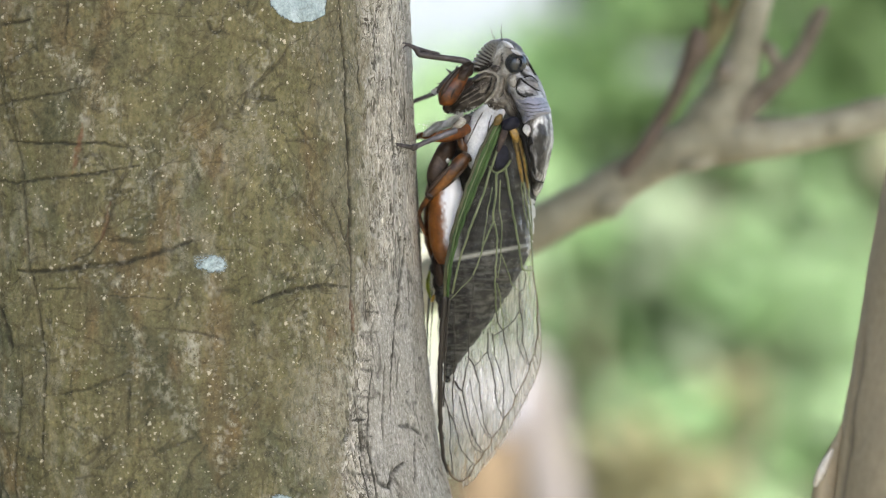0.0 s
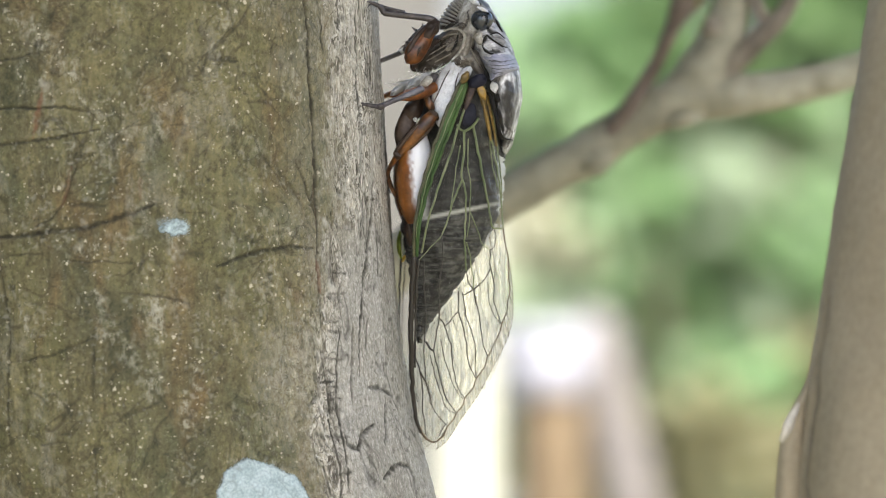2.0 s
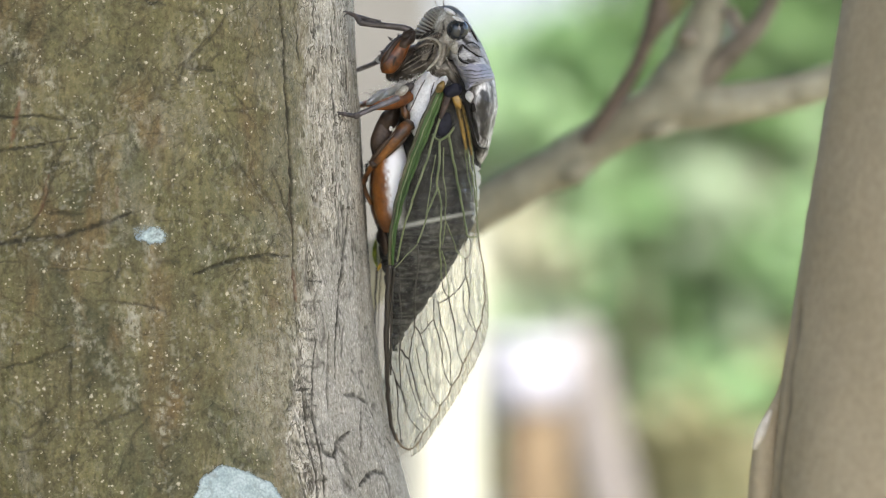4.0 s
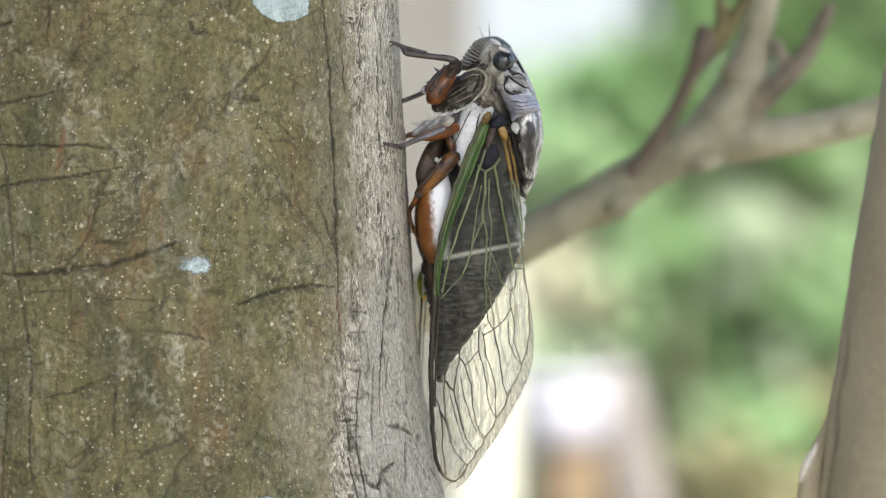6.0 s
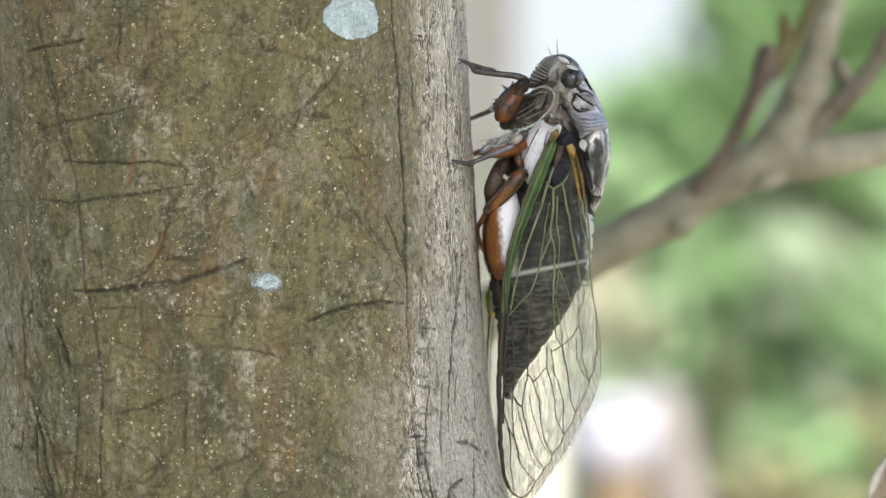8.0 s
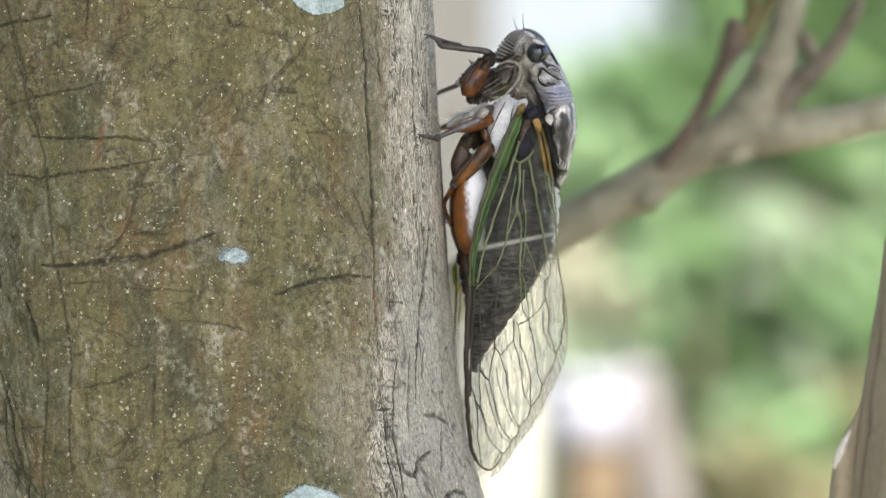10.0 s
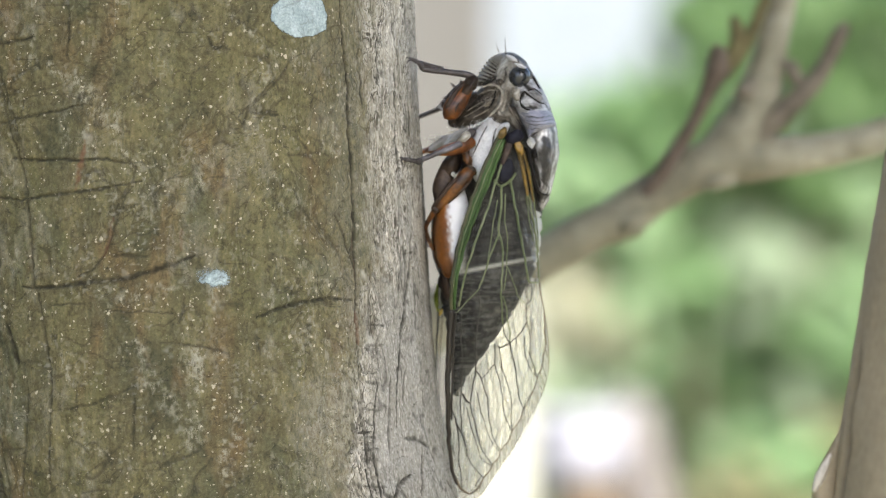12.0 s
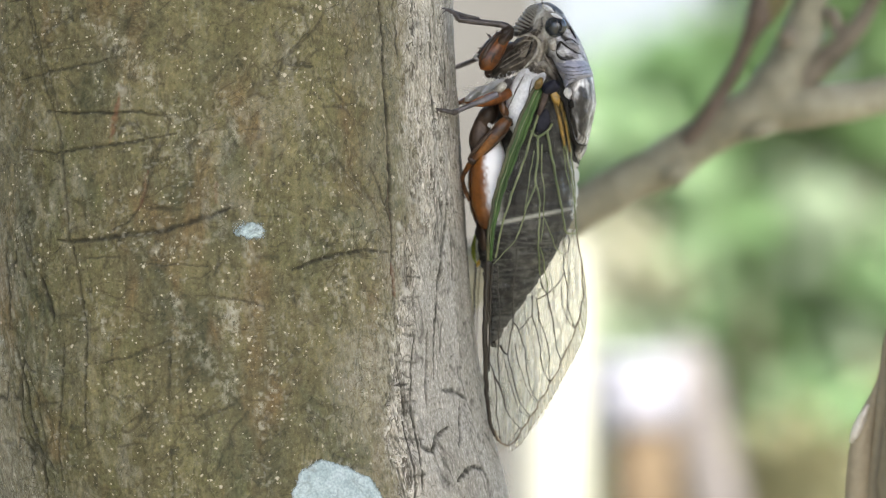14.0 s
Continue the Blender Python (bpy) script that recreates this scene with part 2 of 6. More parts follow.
LILAC = tinted(surface("lilac_grey_shell", [(0.075, 0.07, 0.07), (0.27, 0.262, 0.27), (0.43, 0.425, 0.445), (0.68, 0.675, 0.70)], 420, rough=0.52, grain=6, grain_mix=0.85, bump=0.8, bump_mm=0.16, stretch=(0.6, 1, 1.8), spec=0.32, spread=(0.33, 0.67)), "crack", (0.02, 0.018, 0.016), 0.95)
PALE_HIDE = surface("pale_grey_shell", [(0.30, 0.29, 0.28), (0.44, 0.435, 0.43), (0.60, 0.59, 0.58)], 420, rough=0.7, grain=6, grain_mix=0.6, bump=0.6, bump_mm=0.1, spec=0.3)
FURROW = surface("black_furrow", [(0.006, 0.005, 0.005), (0.018, 0.015, 0.013)], 400, rough=0.7, grain=5, grain_mix=0.4, spec=0.2)
DARK_SHELL = surface("dark_brown_shell", [(0.012, 0.008, 0.006), (0.036, 0.022, 0.015), (0.085, 0.058, 0.042)], 350, rough=0.5, grain=6, grain_mix=0.5, bump=0.4, bump_mm=0.1, spec=0.3)
FACE = surface("dusty_face_shell", [(0.010, 0.008, 0.006), (0.035, 0.028, 0.022), (0.10, 0.085, 0.07), (0.30, 0.275, 0.24)], 260, rough=0.6, grain=7, grain_mix=0.6, bump=0.5, bump_mm=0.15, spec=0.22)
ABDOMEN = tinted(surface("sooty_abdomen", [(0.009, 0.009, 0.009), (0.022, 0.022, 0.021), (0.040, 0.039, 0.036), (0.105, 0.102, 0.094)], 380, rough=0.6, grain=5, grain_mix=0.7, bump=0.8, bump_mm=0.12, spec=0.2), "chalk", (0.66, 0.66, 0.62), 0.9)
# white of the wax, used for the highlights by the eye too
WHITE_WAX_GLINT = surface("white_wax_glint", [(0.48, 0.47, 0.48), (0.64, 0.64, 0.66), (0.76, 0.77, 0.79)], 380, rough=0.95, grain=8, grain_mix=0.6, bump=0.8, bump_mm=0.15)
ORANGE = surface("orange_shell", [(0.0331, 0.0129, 0.00586), (0.113, 0.036, 0.00782), (0.208, 0.0679, 0.0107), (0.293, 0.105, 0.0156)], 170, rough=0.34, grain=8, grain_mix=0.5, bump=0.4, bump_mm=0.08, spec=0.4, spread=(0.31, 0.60))
RUSTY = surface("rusty_brown_shell", [(0.016, 0.009, 0.006), (0.055, 0.024, 0.010), (0.125, 0.048, 0.012), (0.20, 0.078, 0.016)], 210, rough=0.36, grain=8, grain_mix=0.6, bump=0.4, bump_mm=0.08, spec=0.45, spread=(0.32, 0.64))
OPERC = tinted(surface("orange_flap_shell", [(0.0686, 0.0242, 0.008), (0.167, 0.0572, 0.011), (0.265, 0.099, 0.016)], 200, rough=0.36, grain=6, grain_mix=0.5, bump=0.4, bump_mm=0.08, spec=0.5), "chalk", (0.72, 0.72, 0.75), 1.0)
AMBER = surface("amber_hinge", [(0.07, 0.045, 0.012), (0.17, 0.105, 0.022), (0.36, 0.21, 0.04)], 420, rough=0.4, grain=5, grain_mix=0.5, spec=0.5)
LEG_DARK = surface("dark_leg", [(0.021, 0.0165, 0.0165), (0.0525, 0.0428, 0.042), (0.105, 0.09, 0.09)], 600, rough=0.45, grain=5, grain_mix=0.5, spec=0.5)
LEG_LILAC = surface("lilac_leg", [(0.0392, 0.0336, 0.0383), (0.0952, 0.0851, 0.0974), (0.235, 0.224, 0.255)], 400, rough=0.4, grain=6, grain_mix=0.7, stretch=(0.4, 1, 1), spec=0.6)
VEIN_GREEN = surface("green_vein", [(0.016, 0.034, 0.008), (0.036, 0.076, 0.016), (0.058, 0.108, 0.028), (0.085, 0.115, 0.045)], 330, rough=0.5, grain=6, grain_mix=0.5, stretch=(1, 1, 0.2), spec=0.3)
VEIN_PALE = surface("pale_green_vein", [(0.077, 0.0998, 0.0375), (0.132, 0.158, 0.0688), (0.209, 0.226, 0.125)], 400, rough=0.4, grain=5, grain_mix=0.4, spec=0.5)
VEIN_EDGE = surface("olive_brown_edge", [(0.022, 0.024, 0.010), (0.060, 0.060, 0.028), (0.10, 0.092, 0.045)], 300, rough=0.4, grain=6, grain_mix=0.4, spec=0.4)
VEIN_BROWN = surface("amber_brown_vein", [(0.06, 0.042, 0.022), (0.13, 0.09, 0.05)], 400, rough=0.4, grain=5, grain_mix=0.3, spec=0.5)
YELLOW_EDGE = surface("yellow_green_edge", [(0.13, 0.19, 0.02), (0.24, 0.30, 0.03), (0.36, 0.38, 0.05)], 300, rough=0.4, grain=6, grain_mix=0.4, spec=0.4, sheer=0.4)
AMBER_NODE = surface("amber_node", [(0.40, 0.24, 0.02), (0.58, 0.38, 0.04)], 300, rough=0.35, grain=6, grain_mix=0.3, spec=0.5)
VEIN_DARK = surface("brown_black_vein", [(0.012, 0.009, 0.007), (0.03, 0.023, 0.018)], 400, rough=0.35, grain=5, grain_mix=0.3, spec=0.5)
RIDGE = surface("pale_face_ridge", [(0.22, 0.20, 0.165), (0.36, 0.335, 0.29)], 500, rough=0.6, grain=5, grain_mix=0.5)
HAIR = surface("pale_hair", [(0.55, 0.53, 0.50), (0.72, 0.71, 0.69)], 300, rough=0.6, grain=4, grain_mix=0.2)
HEAD_HAIR = surface("greyish_brown_hair", [(0.20, 0.175, 0.145), (0.36, 0.33, 0.29)], 300, rough=0.6, grain=4, grain_mix=0.2)
EYE = surface("black_eye", [(0.012, 0.014, 0.018), (0.026, 0.030, 0.038)], 500, rough=0.16, grain=4, grain_mix=0.1, bump=0.05, bump_mm=0.02, spec=0.7)
BLACK_CELL = surface("black_wing_cell", [(0.006, 0.006, 0.010), (0.018, 0.018, 0.030)], 400, rough=0.5, grain=4, grain_mix=0.3, spec=0.15)
ANT_BLACK = surface("black_ant_shell", [(0.008, 0.007, 0.007), (0.02, 0.016, 0.014)], 900, rough=0.25, grain=4, grain_mix=0.3, spec=0.5)


def membrane_material(name, solid, tint=(0.94, 0.935, 0.915)):
    m = bpy.data.materials.new(name)
    m.use_nodes = True
    nt = m.node_tree
    n, link = nt.nodes, nt.links.new
    out = n["Material Output"]
    n.remove(n["Principled BSDF"])
    tc = n.new("ShaderNodeTexCoord")
    no = n.new("ShaderNodeTexNoise")
    no.inputs["Scale"].default_value, no.inputs["Detail"].default_value = 500, 4
    link(tc.outputs["Object"], no.inputs["Vector"])
    bu = n.new("ShaderNodeBump")
    bu.inputs["Strength"].default_value, bu.inputs["Distance"].default_value = 0.5, 0.0002
    link(no.outputs["Fac"], bu.inputs["Height"])
    clear = n.new("ShaderNodeBsdfTransparent")
    clear.inputs["Color"].default_value = (*tint, 1)
    haze = n.new("ShaderNodeBsdfTranslucent")
    haze.inputs["Color"].default_value = (0.90, 0.89, 0.84, 1)
    veil = n.new("ShaderNodeBsdfDiffuse")
    veil.inputs["Color"].default_value = (0.88, 0.86, 0.79, 1)
    gloss = n.new("ShaderNodeBsdfGlossy")
    gloss.inputs["Roughness"].default_value = 0.35
    link(bu.outputs["Normal"], gloss.inputs["Normal"])
    a = n.new("ShaderNodeMixShader")
    a.inputs["Fac"].default_value = 0.4
    link(haze.outputs["BSDF"], a.inputs[1])
    link(veil.outputs["BSDF"], a.inputs[2])
    b = n.new("ShaderNodeMixShader")
    mp = n.new("ShaderNodeMapping")
    mp.inputs["Rotation"].default_value = (0, radians(16), 0)
    mp.inputs["Scale"].default_value = (1.0, 0.3, 0.10)
    link(tc.outputs["Object"], mp.inputs["Vector"])
    wr = n.new("ShaderNodeTexNoise")
    wr.inputs["Scale"].default_value, wr.inputs["Detail"].default_value, wr.inputs["Roughness"].default_value = 1500, 5, 0.65
    link(mp.outputs["Vector"], wr.inputs["Vector"])
    rg = n.new("ShaderNodeMapRange")
    rg.inputs["From Min"].default_value, rg.inputs["From Max"].default_value = 0.42, 0.66
    rg.inputs["To Min"].default_value, rg.inputs["To Max"].default_value = solid * 0.55, min(0.9, solid * 2.2)
    link(wr.outputs["Fac"], rg.inputs["Value"])
    link(rg.outputs["Result"], b.inputs["Fac"])
    link(clear.outputs["BSDF"], b.inputs[1])
    link(a.outputs["Shader"], b.inputs[2])
    fr = n.new("ShaderNodeFresnel")
    fr.inputs["IOR"].default_value = 1.4
    link(bu.outputs["Normal"], fr.inputs["Normal"])
    c = n.new("ShaderNodeMixShader")
    sheen = n.new("ShaderNodeMath")
    sheen.operation = "MULTIPLY"
    sheen.inputs[1].default_value = 0.2
    link(fr.outputs["Fac"], sheen.inputs[0])
    link(sheen.outputs["Value"], c.inputs["Fac"])
    link(b.outputs["Shader"], c.inputs[1])
    link(gloss.outputs["BSDF"], c.inputs[2])
    link(c.outputs["Shader"], out.inputs["Surface"])
    return m


MEMBRANE = membrane_material("clear_wing_membrane", 0.02)
HIND_MEMBRANE = membrane_material("milky_wing_membrane", 0.26)
MARGIN = membrane_material("frosted_wing_margin", 0.30, (0.76, 0.74, 0.69))

# leaf tones; lighter and darker ones also carry the shrubs' light and shade
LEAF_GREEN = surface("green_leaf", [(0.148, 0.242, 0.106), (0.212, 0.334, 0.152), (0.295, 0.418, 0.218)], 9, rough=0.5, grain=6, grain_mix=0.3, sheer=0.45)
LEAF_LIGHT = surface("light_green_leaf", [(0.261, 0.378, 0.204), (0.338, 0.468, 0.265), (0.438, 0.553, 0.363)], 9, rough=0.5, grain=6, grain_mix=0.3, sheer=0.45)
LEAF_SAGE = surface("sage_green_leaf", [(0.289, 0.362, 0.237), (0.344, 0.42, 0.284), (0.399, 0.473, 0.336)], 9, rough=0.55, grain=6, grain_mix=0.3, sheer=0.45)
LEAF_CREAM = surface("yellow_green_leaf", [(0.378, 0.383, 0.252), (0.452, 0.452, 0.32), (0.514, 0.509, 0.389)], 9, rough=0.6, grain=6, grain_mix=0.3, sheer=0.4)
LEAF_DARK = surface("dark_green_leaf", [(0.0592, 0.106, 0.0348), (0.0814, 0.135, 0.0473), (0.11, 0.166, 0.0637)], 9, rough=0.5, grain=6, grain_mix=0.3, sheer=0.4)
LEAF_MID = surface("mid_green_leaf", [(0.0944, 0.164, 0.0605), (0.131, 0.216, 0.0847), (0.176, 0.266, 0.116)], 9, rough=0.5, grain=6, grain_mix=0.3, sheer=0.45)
# dark leaves of the unseen crown and side hedge that block light
LEAF_SHADE = surface("shade_leaf", [(0.05, 0.075, 0.03), (0.075, 0.105, 0.045), (0.10, 0.13, 0.06)], 9, rough=0.45, grain=6, grain_mix=0.3, sheer=0.25)
LEAF_BROWN = surface("ochre_leaf", [(0.17, 0.165, 0.085), (0.22, 0.205, 0.11), (0.22, 0.235, 0.12)], 9, rough=0.6, grain=6, grain_mix=0.3, sheer=0.35)
GRASS = surface("ground_grass", [(0.12, 0.13, 0.075), (0.19, 0.175, 0.12), (0.26, 0.235, 0.18)], 3, rough=0.95, grain=14, grain_mix=0.6, bump=0.6, bump_mm=20)
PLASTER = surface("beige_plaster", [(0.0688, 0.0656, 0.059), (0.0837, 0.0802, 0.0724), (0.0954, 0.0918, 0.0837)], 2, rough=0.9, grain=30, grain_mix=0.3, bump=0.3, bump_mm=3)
PALE_BACKDROP = surface("pale_blue_backdrop", [(0.145, 0.164, 0.181), (0.172, 0.194, 0.211), (0.198, 0.218, 0.24)], 2, rough=0.9, grain=30, grain_mix=0.3, bump=0.3, bump_mm=3)
STUMP_WOOD = surface("brown_stump_wood", [(0.0704, 0.0479, 0.026), (0.111, 0.0788, 0.045), (0.147, 0.11, 0.066)], 14, rough=0.85, grain=8, grain_mix=0.4, bump=0.4, bump_mm=3, stretch=(1, 1, 0.2))
PALE_WOOD = surface("pale_pole_wood", [(0.122, 0.11, 0.102), (0.148, 0.135, 0.127), (0.168, 0.155, 0.148)], 14, rough=0.9, grain=8, grain_mix=0.3, bump=0.3, bump_mm=2, stretch=(1, 1, 0.2), spec=0.15)
WHITE_PAINT = surface("white_paint", [(0.261, 0.261, 0.3), (0.287, 0.287, 0.328), (0.314, 0.314, 0.355)], 12, rough=0.95, grain=8, grain_mix=0.2, bump=0.1, bump_mm=1, spec=0.1)
CREAM_PAINT = surface("cream_paint", [(0.334, 0.329, 0.265), (0.383, 0.378, 0.31)], 12, rough=0.8, grain=8, grain_mix=0.2, bump=0.1, bump_mm=1, spec=0.2)
BRIGHT_GAP = surface("pale_gap_colour", [(0.085, 0.095, 0.102), (0.1, 0.11, 0.117)], 12, rough=0.6, grain=8, grain_mix=0.2)
SLATE = surface("blue_grey_glaze", [(0.12, 0.137, 0.16), (0.155, 0.17, 0.195)], 12, rough=0.4, grain=8, grain_mix=0.2)


# ---- mesh helpers ----
def mesh_object(name, verts, faces, material, parent=None, label="", smooth=True, attributes=None):
    me = bpy.data.meshes.new(name)
    me.from_pydata([tuple(map(float, v)) for v in verts], [], [tuple(map(int, f)) for f in faces])
    if smooth:
        me.shade_smooth()
    for key, values in (attributes or {}).items():
        at = me.attributes.new(key, "FLOAT", "POINT")
        at.data.foreach_set("value", np.asarray(values, dtype=np.float32))
    for mm in material if isinstance(material, (list, tuple)) else [material]:
        me.materials.append(mm)
    me.update()
    ob = new(name, me)
    if parent is not None:
        ob.parent = parent
    if label:
        tagged(ob, label)
    return ob


def spline(points, count):
    """Catmull-Rom through rows of numbers, count samples in all."""
    p = np.asarray(points, dtype=float)
    if len(p) == 2:
        u = np.linspace(0, 1, count)[:, None]
        return p[0] * (1 - u) + p[1] * u
    q = np.vstack([2 * p[0] - p[1], p, 2 * p[-1] - p[-2]])
    out = []
    for s in np.linspace(0, len(p) - 1 - 1e-9, count):
        i, u = int(s), s - int(s)
        a, b, c, d = q[i], q[i + 1], q[i + 2], q[i + 3]
        out.append(0.5 * (2 * b + (c - a) * u + (2 * a - 5 * b + 4 * c - d) * u * u + (3 * b - 3 * c + d - a) * u ** 3))
    return np.array(out)


def tube_data(points, radii, sides=10, count=0, flat=1.0, seed=0, rough=0.0):
    """Verts and faces of a rounded tube along points; radii one number or one a point."""
    p = np.asarray(points, dtype=float)
    r = np.broadcast_to(np.asarray(radii, dtype=float), (len(p),))
    count = count or max(4, 4 * len(p))
    s = spline(np.column_stack([p, r]), count)
    c, r = s[:, :3], np.maximum(s[:, 3], 1e-6)
    tan = np.gradient(c, axis=0)
    tan /= np.linalg.norm(tan, axis=1)[:, None] + 1e-12
    side = np.cross(tan[0], (0.31, 0.9, 0.22))
    side /= np.linalg.norm(side)
    rng = np.random.RandomState(seed)
    verts = []
    for i in range(count):
        side = side - tan[i] * (side @ tan[i])
        side /= np.linalg.norm(side)
        up = np.cross(tan[i], side)
        for k in range(sides):
            a = 2 * math.pi * k / sides
            verts.append(c[i] + r[i] * (1 + rough * rng.uniform(-1, 1)) * (side * math.cos(a) + up * flat * math.sin(a)))
    faces = [(i * sides + k, i * sides + (k + 1) % sides, (i + 1) * sides + (k + 1) % sides, (i + 1) * sides + k) for i in range(count - 1) for k in range(sides)]
    a, b = len(verts), len(verts) + 1
    verts += [c[0] - tan[0] * r[0] * 0.6, c[-1] + tan[-1] * r[-1] * 0.6]
    faces += [(a, (k + 1) % sides, k) for k in range(sides)]
    o = (count - 1) * sides
    faces += [(b, o + k, o + (k + 1) % sides) for k in range(sides)]
    return np.array(verts), faces


def joined(pieces):
    verts, faces, n = [], [], 0
    for v, f in pieces:
        verts.append(np.asarray(v))
        faces += [tuple(i + n for i in q) for q in f]
        n += len(v)
    return np.vstack(verts), faces


def hash3(i, j, k, seed):
    h = (i * 374761393 + j * 668265263 + k * 2147483647 + seed * 974634777) & 0xFFFFFFFF
    h = ((h ^ (h >> 13)) * 1274126177) & 0xFFFFFFFF
    return ((h ^ (h >> 16)) & 0xFFFF) / 65535.0


def vnoise(x, y, z, seed=0):
    """Smooth value noise, 0 to 1, on arrays."""
    xi, yi, zi = np.floor(x).astype(np.int64), np.floor(y).astype(np.int64), np.floor(z).astype(np.int64)
    fx, fy, fz = x - xi, y - yi, z - zi
    fx, fy, fz = (f * f * (3 - 2 * f) for f in (fx, fy, fz))
    total = 0
    for dx in (0, 1):
        for dy in (0, 1):
            for dz in (0, 1):
                w = (fx if dx else 1 - fx) * (fy if dy else 1 - fy) * (fz if dz else 1 - fz)
                total = total + w * hash3(xi + dx, yi + dy, zi + dz, seed)
    return total


def line_reach(s, z, line, width):
    """1 on a polyline, falling to 0 at width; thinner towards its ends."""
    best = np.zeros_like(s)
    pts = np.asarray(line, dtype=float)
    n = len(pts) - 1
    for i in range(n):
        a, b = pts[i], pts[i + 1]
        d = b - a
        u = np.clip(((s - a[0]) * d[0] + (z - a[1]) * d[1]) / (d @ d + 1e-9), 0, 1)
        dist = np.hypot(s - a[0] - u * d[0], z - a[1] - u * d[1])
        along = (i + u) / n
        w = width * (0.35 + 0.65 * np.sqrt(np.clip(4 * along * (1 - along), 0, 1)))
        best = np.maximum(best, np.clip(1 - dist / w, 0, 1))
    return best


# ---- the tree trunk ----
TRUNK_R = 40.0  # mm
MID = 1300.0


def trunk_edge(z):
    """Right-hand outline of the trunk in mm at a height in mm over the middle."""
    return np.interp(z, [-1300, -200, -60, -39, -34, -29, -24, -12, 1, 14, 30, 60, 1100], [75, 30, 12, 7.2, 5.8, 4.45, 3.6, 2.2, 1.2, 0.4, -0.6, -2.0, -30])


# scratches and fissures: arc and height in tenths of a millimetre
SCRATCHES = [
    (5.2, 1.0, [(-192, -38), (-168, -38), (-119, -34), (-72, -27), (-30, -22), (11, -11), (48, 1), (69, 9)]),
    (2.2, 0.6, [(-152, -62), (-95, -60)]),
    (2.2, 0.6, [(-66, -68), (-26, -72), (31, -73)]),
    (3.0, 0.7, [(-110, -27), (-79, -10), (-65, 7), (-49, 39), (-38, 71), (-27, 95), (-14, 108)]),
    (4.2, 1.0, [(154, -79), (190, -66), (238, -55), (278, -51), (322, -54)]),
    (3.0, 0.8, [(-197, 148), (-155, 147), (-103, 146), (-45, 147), (-16, 141)]),
    (3.0, 0.8, [(-241, 94), (-186, 89), (-131, 95), (-80, 102), (-30, 110), (-1, 116)]),
    (3.0, 0.7, [(-236, 193), (-186, 205), (-135, 213), (-83, 225)]),
    (3.2, 0.65, [(-219, 299), (-207, 242), (-196, 185), (-183, 148), (-176, 112), (-174, 63), (-173, -34), (-160, -99), (-159, -180), (-186, -326)]),
]
FISSURES = [
    (3.0, 0.6, [(-201, 258), (-191, 193), (-175, 152)]),
    (3.0, 0.6, [(-197, -180), (-213, -262), (-244, -344), (-253, -401)]),
    (3.0, 0.6, [(-34, -195), (-47, -268)]),
    (2.6, 0.6, [(-59, -328), (-77, -405)]),
    (4.5, 0.8, [(-287, -190), (-275, -247), (-276, -312), (-283, -394)]),
    (6.0, 0.9, [(-226, -91), (-218, -116), (-212, -148)]),
    (3.5, 0.7, [(-293, -51), (-289, -116), (-298, -166)]),
    (3.0, 0.7, [(129, 218), (154, 200), (159, 214), (168, 230), (203, 263)]),
    (3.4, 0.7, [(159, 218), (208, 212)]),
    (4.2, 1.2, [(332, 400), (332, 311), (338, 262), (337, 188), (338, 123), (336, 65), (331, -17), (327, -82), (325, -123)]),
    (6.5, 1.0, [(505, 67), (478, -8), (460, -50), (431, -112)]),
    (2.4, 0.5, [(-101, -204), (-66, -195), (-36, -179)]),
    (2.4, 0.5, [(-141, -332), (-92, -328)]),
    (3.0, 0.6, [(-57, 9), (-20, 9)]),
    (3.4, 0.8, [(-252, 305), (-206, 314), (-150, 320)]),
    (3, 0.7, [(-96, 376), (-96, 336), (-101, 288)]),
    (4.5, 0.8, [(107, 323), (113, 307), (126, 310)]),
    (2.6, 0.5, [(141, 375), (144, 351), (165, 341), (191, 325), (207, 312)]),
    (2.8, 0.65, [(261, 305), (236, 296), (215, 268), (187, 243), (154, 218), (141, 206)]),
    (3, 0.6, [(142, 218), (168, 222), (203, 216)]),
    (2.8, 0.6, [(-226, 345), (-208, 272), (-188, 207), (-178, 155)]),
    (2.6, 0.5, [(-207, 264), (-200, 215), (-187, 151)]),
    (2.8, 0.6, [(-32, 159), (-9, 136), (-15, 115), (-36, 87), (-50, 55), (-64, 22)]),
    (2.6, 0.5, [(220, 114), (241, 74), (278, 30)]),
    (3, 0.65, [(-139, -212), (-83, -199), (-23, -174)]),
    (2.8, 0.6, [(-35, -194), (-44, -267)]),
    (2.6, 0.55, [(8, -114), (55, -121), (95, -125), (111, -137)]),
    (2.8, 0.6, [(-57, 8), (0, 8)]),
    (3.2, 0.6, [(-279, -190), (-258, -262), (-264, -336)]),
]
